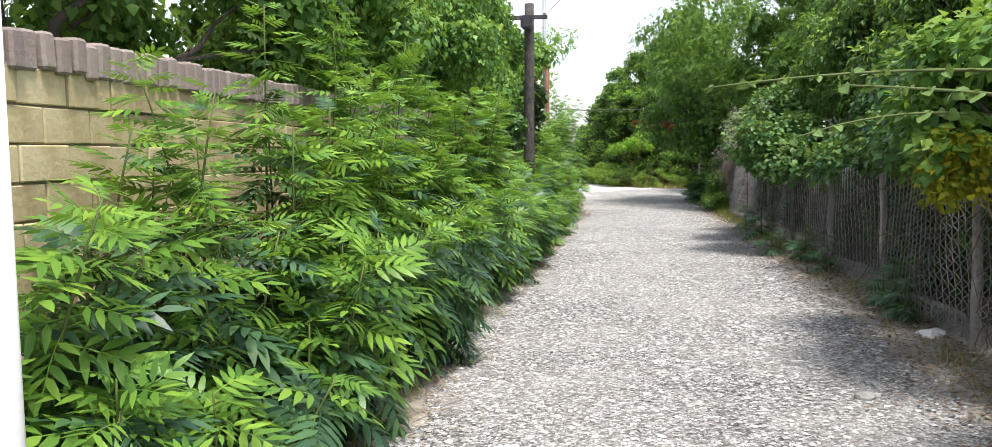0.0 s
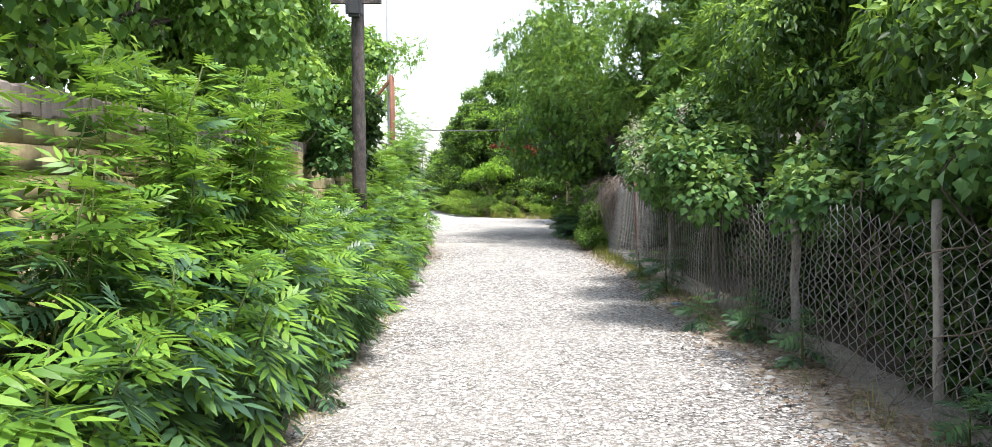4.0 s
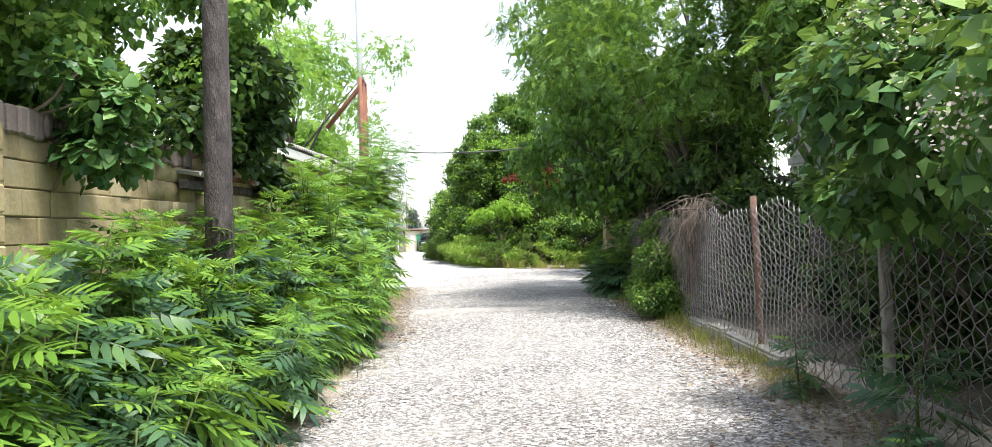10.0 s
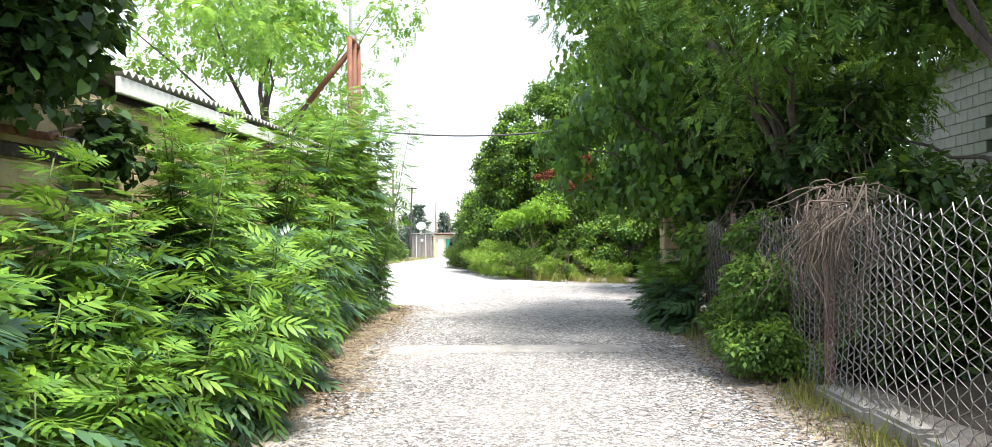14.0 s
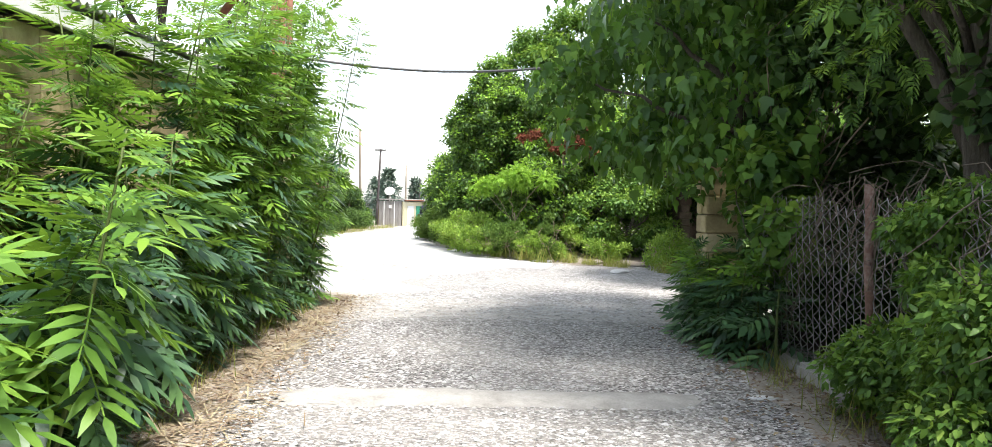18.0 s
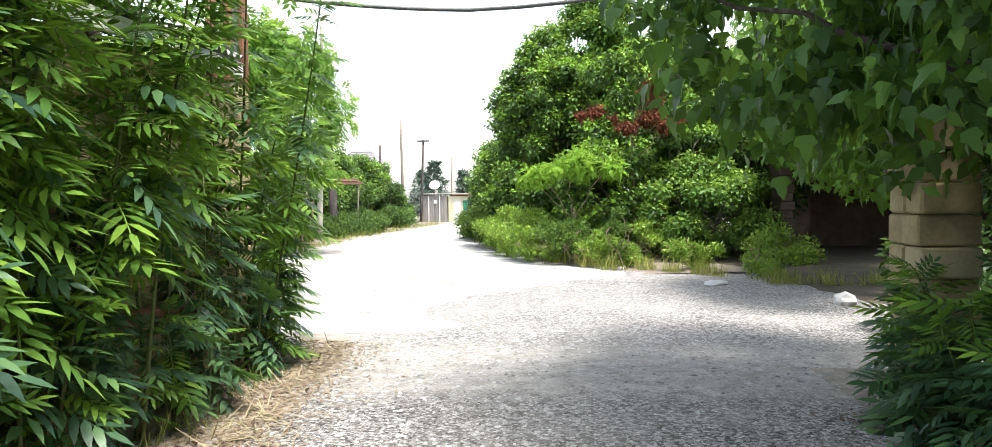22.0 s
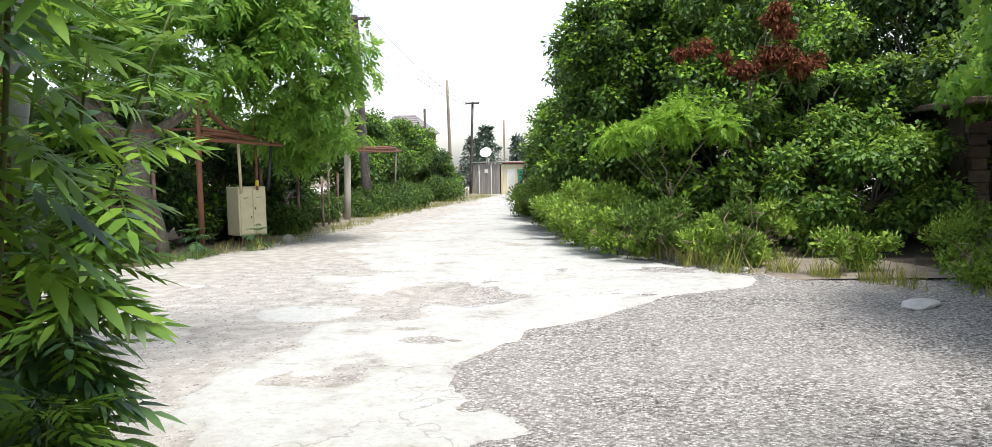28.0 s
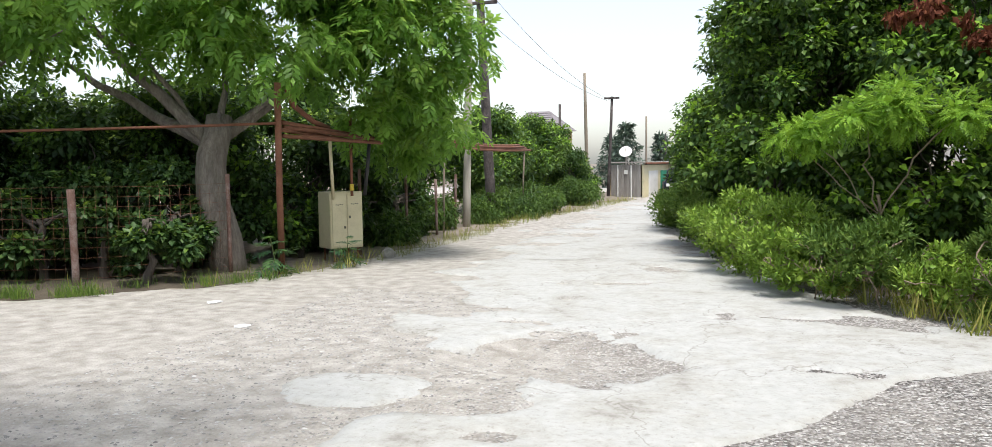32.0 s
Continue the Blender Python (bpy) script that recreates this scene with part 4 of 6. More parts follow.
def put_elder(x, y, h, turn, lean=(0, 0), group="dwarf elder thicket", label="tall green dwarf elder plant with pinnate leaves", look_of="mixed"):
    k = min(range(len(HEIGHTS)), key=lambda i: abs(HEIGHTS[i] - h))
    e = thing("elder_plant", x, y, rise(x, y) + .02, label, "plant", group)
    e.matrix_basis = pose(x, y, rise(x, y) + .02, lean[0], lean[1], 0) @ pose(0, 0, 0, 0, 0, turn) @ Matrix.Scale(h / HEIGHTS[k], 4)
    bodies = SUNNY[k] if look_of == "sunny" else next((b for q, b in BARE if q == HEIGHTS[k]), ELDERS[k]) if look_of == "bare" else next((b for q, b in SHADY if q == HEIGHTS[k]), ELDERS[k]) if look_of == "shady" else ELDERS[k]
    part("stalk", bodies[0], None, e)
    part("foliage", bodies[1], None, e)
    part("young_foliage", bodies[2], None, e, "yellow-green young leaves")


def hedge_height(y):
    return float(np.interp(y, [2, 3.2, 4, 5, 6.2, 8, 11, 13, 14.4, 15.6, 19, 22, 23.5, 25.2, 30, 32, 36], [1.2, 1.6, 2.1, 2.4, 2.7, 2.9, 2.7, 2.65, 2.2, 1.6, 1.6, 1.85, 2.0, 2.7, 3.2, 3.8, 4.1]))


r = np.random.default_rng(11)
y = 2.6
while y < 35.4:
    edge = hedge_edge(y)
    x = edge - .12
    row = 0
    while x > -2.40:
        h = hedge_height(y) * ((.5 if row == 0 else .75 if row == 1 else 1.0) if y < 24 else (.62 if row == 0 else .9) if y < 31 else (.72, .95, 1.05)[min(row, 2)]) * r.uniform(.78, 1.12)
        # Lit and shaded stretches of the hedge are set by leaf colour here.
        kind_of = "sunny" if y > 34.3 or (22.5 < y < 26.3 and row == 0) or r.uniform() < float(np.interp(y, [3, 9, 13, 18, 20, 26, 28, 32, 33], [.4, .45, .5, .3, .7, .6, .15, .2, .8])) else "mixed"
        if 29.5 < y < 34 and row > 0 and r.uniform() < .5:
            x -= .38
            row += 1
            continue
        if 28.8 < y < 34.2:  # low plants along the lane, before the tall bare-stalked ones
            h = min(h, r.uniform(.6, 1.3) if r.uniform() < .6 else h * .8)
            kind_of = "mixed" if h > 1.3 else "shady"
        put_elder(x + r.normal(0, .08), y + r.uniform(-.16, .16), h, r.uniform(0, 360), (r.normal(0, 5), ((12 if row == 0 else 4) if y < 31 else 3) + r.normal(0, 4)), look_of=kind_of)
        x -= .38
        row += 1
    y += .385
for y in np.arange(28.9, 32.2, .6):
    put_elder(-1.98 + r.normal(0, .06), y, hedge_height(y) * r.uniform(.85, 1.0), r.uniform(0, 360), (r.normal(0, 4), 5), look_of="bare")
for y in np.arange(29.0, 34.8, .5):  # tall plants with bare lower stalks and a hollow under their crowns
    put_elder(-2.22 + r.normal(0, .06), y + r.uniform(-.12, .12), hedge_height(y) * r.uniform(.9, 1.08), r.uniform(0, 360), (r.normal(0, 4), 6 + r.normal(0, 4)), look_of="bare")
for x, y, h in ((-1.6, 11.8, 2.75), (-1.55, 12.4, 2.6), (-1.8, 12.9, 2.75), (-1.75, 11.2, 2.6), (-1.9, 12.3, 2.9), (-1.85, 13.5, 2.5)):
    put_elder(x, y, h, y * 900, (0, 5), look_of="sunny")
for x, y, h in ((-1.35, 5.0, .5), (-1.15, 7.6, .55), (-.95, 12.2, .45), (-1.3, 25.6, .6), (-1.75, 28.0, .6), (-1.45, 26.9, .45), (-2.0, 33.0, .6), (-2.1, 34.6, .5), (-2.45, 35.4, 1.2), (-2.68, 35.6, 1.7), (-2.3, 35.1, .8), (-2.88, 35.85, 1.1), (-2.75, 35.4, 2.3), (-2.1, 34.8, .8)):
    put_elder(x, y, h, x * 900, (0, 8), "dwarf elder thicket", "young dwarf elder plant at the lane edge", "sunny" if y > 34.3 else "mixed")
for x, y, h in ((3.4, 14.2, .5), (3.45, 14.5, .6), (3.5, 9.8, .7), (3.45, 10.3, .5), (2.95, 17.6, .4), (3.45, 13, .6), (3.0, 15.0, .5), (3.4, 9.4, .55), (3.35, 18.3, .8), (3.3, 20.2, .6), (-7.9, 47, .75), (-7.3, 48.3, .6)):
    put_elder(x, y, h * .8, x * 900, (0, -4), "elder by the fence", "young green elder plant at the foot of a fence")
for x, y, h in ((3.2, 31.5, .8), (3.35, 31.9, 1.0), (3.1, 32.4, .85), (3.35, 32.8, 1.05), (3.4, 31, .85), (3.2, 33.1, .8), (3.45, 30.6, .75), (3.1, 31.9, .8), (3.25, 31.2, .95), (3.5, 31.6, 1.15), (3.45, 32.3, 1.15), (3.05, 32.7, .6), (3.2, 32.1, 1.0), (3.4, 33.3, .95), (3.3, 32.6, 1.1), (3.0, 32.2, .5), (3.1, 31.4, .7)):
    put_elder(x, y, h, x * 900, (0, -3), "elder by the fence", "green elder plant in a clump at the lane corner", "mixed")


def tree(name, label, base, fork, blobs, leaf, size, mat, cover=1.8, per=10, seed=1, trunk_r=.16, low=-.5, droop=.5, category="tree", limbs=7, kind="", spread=.16, group="", hang=0.0, inner=1.0, young=.7, fine=1.0):
    """Trunk to the fork, limbs to the bulges, leaves over them."""
    r = np.random.default_rng(seed)
    t = tagged(new(name), label, category, group, kind)
    base, fork = np.array(base, float), np.array(fork, float)
    wood = [tube(bend(base - (0, 0, .2), fork, 9, r.normal(0, .1, 3), r, .03), np.linspace(trunk_r * 1.15, trunk_r * .8, 9), 10, .05, r)]
    ls = lumps(np.random.default_rng(seed + 1), blobs, per, low, fine)
    pick = r.permutation(len(ls))[:limbs * 2]
    for k, i in enumerate(pick):
        c = ls[i][0]
        rad = trunk_r * (.5 if k < limbs else .25)
        start = base + (fork - base) * r.uniform(.7, 1.0)
        wood.append(tube(bend(start, c, 8, (r.normal(0, .15), r.normal(0, .15), .25 * r.uniform(0, 1)), r, .04), np.linspace(rad, .01, 8), 6, .04, r))
    small = category in ("weeds", "branch", "vine", "sapling")
    w = part("stem" if small else "trunk", merge(wood), M_TWIG if small else M_PALEBARK if name == "walnut_tree" else M_BARK, t, smooth=True)
    if small:
        w["kind"] = "stuff"
    small = small or mat.name not in SUNLIT
    young = 0.0 if small else young
    old, top_leaves = crown(np.random.default_rng(seed + 1), blobs, leaf, size, cover, per, low, droop, spread, hang=hang, inner=inner, young=young, fine=fine)
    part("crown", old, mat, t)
    # Sun on the upper leaves is put into their colour.
    if len(top_leaves[0]):
        part("young_foliage", top_leaves, SUNLIT.get(mat.name, mat), t, "crown-top leaves in a sunlit colour")
    return t


LANCE = (np.array([(0, 0, 0), (-.15, .4, .04), (.15, .4, .04), (0, 1, -.18)]), QUAD[1])
HEART, BLADE, ROUND = leaf_heart(), leaf_blade(.5, .06, .2), leaf_small(.85, .1, .18)
PINN = leaf_pinnate(5, .34, .26, .35, small=True)
PINN_BIG = leaf_pinnate(3, .46, .44, .35, small=True)
LOBED, PLANE = leaf_lobed(5, .4, .25), leaf_lobed(5, .5, .25)

# left, behind the wall
HZ = "dark green hazel tree leaning over the block wall"
tree("hazel_tree", HZ, (-4.3, 6.0, 0), (-4.2, 6.2, 2.2), [((-3.9, 5.0, 3.3), (1.5, 2.2, 1.2)), ((-3.8, 8.5, 3.7), (1.6, 2.0, 1.5))], ROUND, .105, M_HAZEL, 1.35, 14, seed=21, low=-.9, hang=.45, young=.9, fine=.75)
tree("hazel_tree", HZ, (-4.2, 12, 0), (-4.0, 12, 2.3), [((-3.5, 11.8, 3.7), (1.5, 2.2, 1.7)), ((-2.9, 14.6, 3.6), (1.1, 1.8, 1.4)), ((-4.4, 12, 5.2), (1.6, 2.4, 1.5))], ROUND, .105, M_HAZEL, 1.35, 14, seed=23, low=-.9, hang=.45, young=.9, fine=.75)
tree("hazel_tree", HZ, (-3.9, 18.5, 0), (-3.6, 19, 2.4), [((-3.2, 17.4, 4.0), (1.3, 1.9, 1.7)), ((-2.85, 17.2, 2.95), (.5, 1.2, .55)), ((-2.9, 13.6, 2.95), (.45, 1.2, .5)), ((-3.0, 15.6, 4.6), (1.0, 1.3, 1.4)), ((-3.0, 19.0, 4.8), (1.0, 1.2, 1.3)), ((-3.7, 20.6, 4.1), (1.3, 1.6, 2.1)), ((-3.5, 20.3, 3.0), (.75, 1.5, .85)), ((-2.2, 23.2, 4.2), (.9, .85, 1.5))], ROUND, .105, M_HAZEL, 1.35, 14, seed=25, low=-.9, hang=.45, young=.9, fine=.75)
tree("grape_vine", "yellow-green vine hanging over the wall top", (-3.1, 16.4, 0), (-2.9, 16.4, 2.3), [((-2.4, 16.4, 2.3), (.25, .5, .25))], HEART, .10, M_YELLOW, 1.2, 24, seed=27, trunk_r=.03, category="vine", low=-1)
tree("grape_vine", "grey-green vine hanging over the wall top", (-3.0, 19.4, 0), (-2.8, 19.4, 2.4), [((-2.3, 19.4, 2.4), (.4, .6, .45))], HEART, .10, M_BRAMBLE, 1.9, 24, seed=29, trunk_r=.03, category="vine", low=-1)
tree("ivy", "dark climbing ivy hanging from a shed roof", (-2.95, 23.6, 0), (-2.8, 23.6, 2.3), [((-2.45, 23.3, 3.2), (.6, .9, 1.0)), ((-2.4, 22.0, 2.7), (.35, .8, .4)), ((-2.15, 24.2, 2.5), (.28, .35, .4))], HEART, .10, M_BROAD, 1.9, 24, seed=31, trunk_r=.03, category="vine", low=-1)
tree("ailanthus_tree", "tall light green tree with airy pinnate foliage", (-5.0, 36.5, 0), (-4.9, 36.5, 3.6), [((-4.8, 36.5, 5.8), (1.9, 2.2, 1.5)), ((-3.6, 37.6, 5.0), (1.2, 1.3, .9)), ((-2.6, 38.6, 6.6), (1.2, 1.1, .8)), ((-4.6, 32.5, 4.9), (1.4, 2.0, 1.4))], PINN_BIG, .24, M_WALNUT, .5, 12, seed=33, inner=.1, limbs=4)

# right, along and behind the fence
BR = [((3.4, 6.6, 2.15), (.85, 1.1, .65)), ((3.7, 8.3, 1.95), (.8, .9, .65)), ((4.2, 10.6, 1.9), (.7, 1.5, .55)), ((4.1, 13.2, 1.85), (.7, 1.2, .6)), ((3.3, 15.9, 1.85), (.75, .95, .6)), ((3.6, 18.0, 2.15), (.95, .9, .9)), ((3.9, 4.2, 2.3), (.8, 1.2, .8)), ((3.45, 19.4, 2.0), (.38, .7, .65))]
for k, (c, rad) in enumerate(BR):
    # The first two bushes take paler hazel leaves to imitate sun on them.
    tree("bramble_bush", "bramble bush sprawling over the chain-link fence", (4.3, c[1], 0), (4.1, c[1], 1.2), [(c, rad)], ROUND, .105, M_HAZEL if k in (0, 6) else M_BRAMBLE, 1.7, 18, seed=41 + 2 * k, trunk_r=.022, category="bush", low=-.95, young=.95 if k in (0, 6) else .75)
tree("creeper", "yellowing creeper leaves on the fence top", (4.0, 6.8, 0), (3.8, 6.8, 1.2), [((3.05, 7.2, 1.75), (.25, 1.2, .25))], HEART, .06, M_YELLOW, .2, 22, seed=57, trunk_r=.015, category="vine", low=-1, spread=.5)
UNDER = [((5.0, 4.5, 1.1), (.9, 1.8, 1.1)), ((5.0, 8, 1.1), (.9, 2.0, 1.2)), ((5.1, 11.8, 1.0), (.9, 2.0, 1.2)), ((5.1, 15.4, 1.1), (.9, 2.0, 1.2)), ((5.4, 18.6, 1.0), (.9, 1.4, 1.1)), ((7.4, 21.5, 1.1), (1.2, 2.0, 1.2)), ((7.2, 25.5, .9), (1.0, 2.0, 1.0)), ((6.0, 29, 1.2), (1.3, 2.0, 1.4)), ((5.3, 32.4, 1.2), (1.2, 1.8, 1.5)), ((4.7, 20.6, .55), (.5, 1.1, .65)), ((5.2, 23.3, .45), (.6, 1.0, .55)), ((4.6, 26.3, .9), (.6, 1.2, 1.0)), ((6.4, 36.8, 1.2), (1.5, .9, 1.3)), ((9.0, 38.0, 1.3), (1.4, 1.2, 1.4))]
for k, b in enumerate(UNDER):
    # Hardly any sunlit-coloured leaves, to keep the undergrowth looking shaded.
    tree("undergrowth_bush", "dark tangled undergrowth behind the fence", (b[0][0], b[0][1], 0), (b[0][0], b[0][1], .8), [b], QUAD, .15, M_BROAD, 1.4, 12, seed=141 + 2 * k, trunk_r=.03, category="bush", low=-1, young=.08, inner=1.4)
LC = "dense green tree behind the fence"
DROOP = (np.array([(0, 0, 0), (-.22, .45, .06), (.22, .45, .06), (0, 1, -.2)]), QUAD[1])
tree("elm_tree", LC, (5.8, 7.0, 0), (5.6, 7.0, 2.4), [((6.2, 5.0, 3.0), (1.4, 1.9, 1.3)), ((5.3, 9.2, 3.2), (1.2, 1.6, 1.3)), ((6.2, 8.0, 4.0), (1.5, 2.4, 1.0))], DROOP, .125, M_ELM, 1.25, 12, seed=61, low=-.9, droop=.8, young=.45, fine=.85)
tree("elm_tree", LC, (5.9, 13.0, 0), (5.7, 13, 2.6), [((5.0, 11.8, 3.2), (1.2, 1.8, 1.2)), ((4.9, 14.8, 3.3), (1.2, 1.7, 1.2)), ((6.0, 13.5, 4.3), (1.6, 2.4, 1.1))], DROOP, .125, M_ELM, 1.25, 12, seed=63, low=-.9, droop=.8, young=.45, fine=.85)
tree("elm_tree", LC, (6.0, 18.5, 0), (5.8, 18.5, 2.6), [((5.1, 17.8, 3.4), (1.3, 1.8, 1.2)), ((5.8, 20.2, 4.3), (1.5, 1.8, 1.2)), ((7.2, 20.5, 4.6), (1.6, 2.0, 1.6))], DROOP, .125, M_ELM, 1.25, 12, seed=64, low=-.9, droop=.8, young=.45, fine=.85)
tree("locust_tree", "tall forked locust tree in the yard behind the fence", (5.5, 25.0, 0), (5.45, 25, 1.9), [((5.3, 23.2, 4.1), (1.3, 1.7, 1.0)), ((4.5, 26.6, 3.9), (1.0, 1.4, 1.3)), ((5.5, 25.8, 5.6), (1.6, 2.0, 1.2)), ((6.8, 24.2, 5.1), (1.5, 2.0, .9)), ((7.1, 28.2, 4.8), (1.7, 2.0, .95)), ((5.6, 27.2, 4.0), (.85, 1.0, .75)), ((6.3, 24.6, 4.2), (.9, 1.2, .7)), ((5.4, 29.6, 3.2), (1.0, 1.1, 1.2)), ((5.9, 32.4, 3.0), (1.1, 1.3, 1.4))], PINN, .32, M_LOCUST, .7, 14, seed=65, trunk_r=.11, low=-.9, limbs=3, young=.45, inner=1.0, fine=.8)
tree("locust_tree", "tall feathery locust tree beside the lane", (4.6, 29.0, 0), (4.4, 29, 2.6), [((3.3, 28.6, 5.2), (1.6, 1.6, 1.8)), ((3.6, 29.8, 6.8), (1.4, 1.7, 1.3)), ((2.5, 30.8, 5.0), (1.2, 1.2, 1.3)), ((2.2, 31.8, 6.2), (1.1, 1.2, 1.0)), ((4.3, 28.6, 3.0), (1.0, 1.5, 1.1))], PINN, .26, M_LOCUST, .45, 14, seed=66, low=-.9, limbs=4, inner=.12, young=.6, fine=.8)
tree("mulberry_tree", "tall dense mulberry tree over the lane corner", (4.1, 32.0, 0), (3.9, 32.2, 2.6), [((3.0, 32.4, 5.7), (1.4, 1.6, 1.4)), ((3.3, 32.0, 4.2), (1.4, 1.3, 1.2)), ((2.5, 33.6, 3.0), (1.15, 1.1, 1.0)), ((4.1, 34.4, 3.0), (1.3, 1.3, 1.05)), ((3.4, 34.6, 4.6), (1.5, 1.4, 1.2)), ((3.5, 31.8, 2.7), (.9, 1.0, .8)), ((2.9, 33.9, 2.5), (.8, .9, .6)), ((3.1, 32.5, 2.25), (.6, .6, .6)), ((3.5, 33.2, 2.4), (.7, .6, .65)), ((3.9, 35.2, 2.7), (1.0, .8, .75))], leaf_fig(), .155, M_MULB, .66, 18, seed=67, low=-.95, droop=.9, hang=.8, inner=.6, young=.5)
tree("plane_tree", "young plane tree with maple-like leaves over the corner yard", (5.8, 39.8, 0), (5.6, 39.6, 2.2), [((4.5, 38.8, 3.2), (1.1, 1.2, .95)), ((5.0, 41.0, 3.7), (1.4, 1.4, 1.3)), ((6.2, 43.4, 3.2), (1.5, 1.5, 1.7)), ((5.4, 40.0, 5.0), (1.6, 1.8, 1.1)), ((6.6, 45.2, 2.6), (1.5, .9, .75)), ((5.9, 45.9, 2.75), (1.1, .6, .75)), ((8.6, 44.8, 2.7), (1.7, 1.0, .85)), ((6.4, 41.2, 2.6), (1.4, 1.3, .7)), ((7.6, 41.5, 3.6), (1.6, 1.6, 1.2)), ((7.2, 45.0, 3.3), (1.7, 1.1, 1.1))], PLANE, .14, M_WALNUT, 1.4, 13, seed=69, low=-.95, droop=.8, hang=.6)
tree("vine_thicket", "green climbing weeds covering the old fence", (3.7, 27.5, 0), (3.65, 27.6, .8), [((3.55, 26.8, .65), (.22, .9, .65)), ((3.55, 27.7, .65), (.22, .6, .65)), ((3.4, 26.6, .3), (.32, .7, .32)), ((3.45, 28.2, .3), (.3, .6, .3)), ((3.6, 27.6, 1.45), (.2, .6, .22))], BLADE, .065, M_LOCUST, 1.1, 26, seed=71, trunk_r=.02, category="bush", low=-1)
tree("vine_thicket", "leafy vine climbing the corner fence and pier", (3.8, 31.6, 0), (3.7, 31.6, 1.0), [((3.6, 31.2, 1.5), (.3, .9, .8)), ((4.3, 32.9, 2.2), (.6, .8, .6))], HEART, .11, M_LOCUST, 1.6, 24, seed=73, trunk_r=.02, category="bush", low=-1)
tree("ivy", "dark ivy wrapped round a tree trunk", (4.0, 31.8, 0), (4.0, 31.9, 2.0), [((3.95, 31.9, 2.0), (.35, .35, 1.6)), ((4.4, 31.0, 3.4), (.8, .7, 1.2))], HEART, .1, M_BROAD, 1.4, 30, seed=75, trunk_r=.02, category="vine", low=-1)

# Dark leaves added to fill the shaded space between the trees.
tree("ivy", "dark leaf filling added among the trees behind the fence", (5.2, 28.6, 0), (5.1, 28.6, 2.0), [((4.7, 28.2, 2.5), (.6, .8, .8)), ((5.0, 29.8, 3.4), (.8, 1.0, 1.1)), ((4.7, 30.9, 3.0), (.5, .7, .8))], HEART, .11, M_BROAD, 1.3, 22, seed=77, trunk_r=.03, category="vine", low=-1)

# across the crossing, right of the road
SH = "big overgrown shrub draped in bright green creeper"
MASS = [((1.9, 48.6, 1.5), (1.7, 1.7, 1.5), M_SHRUB, .17), ((-.3, 51.6, 1.7), (1.3, 2.0, 1.7), M_SHRUB, .17), ((.3, 51.8, 4.2), (1.6, 1.9, 1.3), M_SHRUB, .17), ((4.2, 47.2, 1.2), (1.8, 1.4, 1.2), M_LOCUST, .15), ((2.8, 50.4, 4.0), (1.9, 2.0, 1.7), M_SHRUB, .17), ((-1.2, 56.5, 1.9), (1.3, 2.4, 1.9), M_SHRUB, .2), ((-.4, 57, 4.2), (1.5, 2.2, 1.3), M_SHRUB, .2), ((-2.1, 63, 2.0), (1.2, 2.8, 2.0), M_SHRUB, .2)]
MASS += [((3.2, 56, 4.6), (2.4, 2.8, 2.2), M_BROAD, .22), ((6.4, 51.5, 4.0), (2.4, 2.2, 2.2), M_BROAD, .2), ((5.8, 48.6, 2.4), (1.3, 1.4, 1.4), M_BROAD, .17), ((3.6, 48.4, 2.6), (1.3, 1.2, .9), M_SHRUB, .16), ((3.2, 53.0, 1.8), (2.2, 1.4, 1.8), M_BROAD, .22), ((.8, 54.6, 2.0), (1.8, 1.2, 1.8), M_BROAD, .22), ((6.6, 54.4, 2.2), (2.4, 1.4, 2.2), M_BROAD, .22)]
MASS += [((1.4, 55.2, 6.4), (1.9, 1.7, 1.8), M_LOCUST, .2), ((3.6, 54.4, 7.4), (2.0, 1.8, 1.8), M_LOCUST, .2), ((.2, 51.2, 5.3), (1.0, .9, .8), M_SHRUB, .17), ((1.6, 53.6, 4.4), (2.2, 1.2, 2.2), M_SHRUB, .2)]
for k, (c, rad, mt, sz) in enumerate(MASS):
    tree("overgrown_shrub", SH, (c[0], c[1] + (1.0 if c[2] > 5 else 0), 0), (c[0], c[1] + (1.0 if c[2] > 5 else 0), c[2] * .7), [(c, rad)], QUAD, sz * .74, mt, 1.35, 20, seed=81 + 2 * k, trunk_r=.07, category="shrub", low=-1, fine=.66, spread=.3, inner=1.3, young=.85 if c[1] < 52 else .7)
tree("locust_sapling", "bright yellow-green sapling crown among dark shrubs", (.9, 46.9, 0), (.9, 46.9, 1.3), [((.75, 46.9, 2.2), (.7, .5, .22)), ((0, 47.2, 2.0), (.35, .4, .16)), ((1.5, 46.9, 2.15), (.45, .4, .18))], PINN, .2, Y_SHRUB, 1.5, 26, seed=195, trunk_r=.025, category="sapling", low=-.2, limbs=2)
tree("dead_branch", "dead branch with dry rust-red leaves", (2.6, 48.4, 0), (2.3, 47.4, 3.0), [((1.25, 47.1, 3.45), (.45, .2, .2)), ((2.0, 47.1, 3.25), (.4, .25, .2)), ((2.7, 47.1, 3.65), (.6, .3, .35)), ((3.2, 47.2, 3.35), (.4, .3, .2)), ((2.7, 47.0, 4.05), (.25, .2, .2))], leaf_small(.28, .05, .3), .095, M_DEADLEAF, .45, 18, seed=97, trunk_r=.025, category="branch", low=-1, limbs=3, droop=1.2, spread=.6)
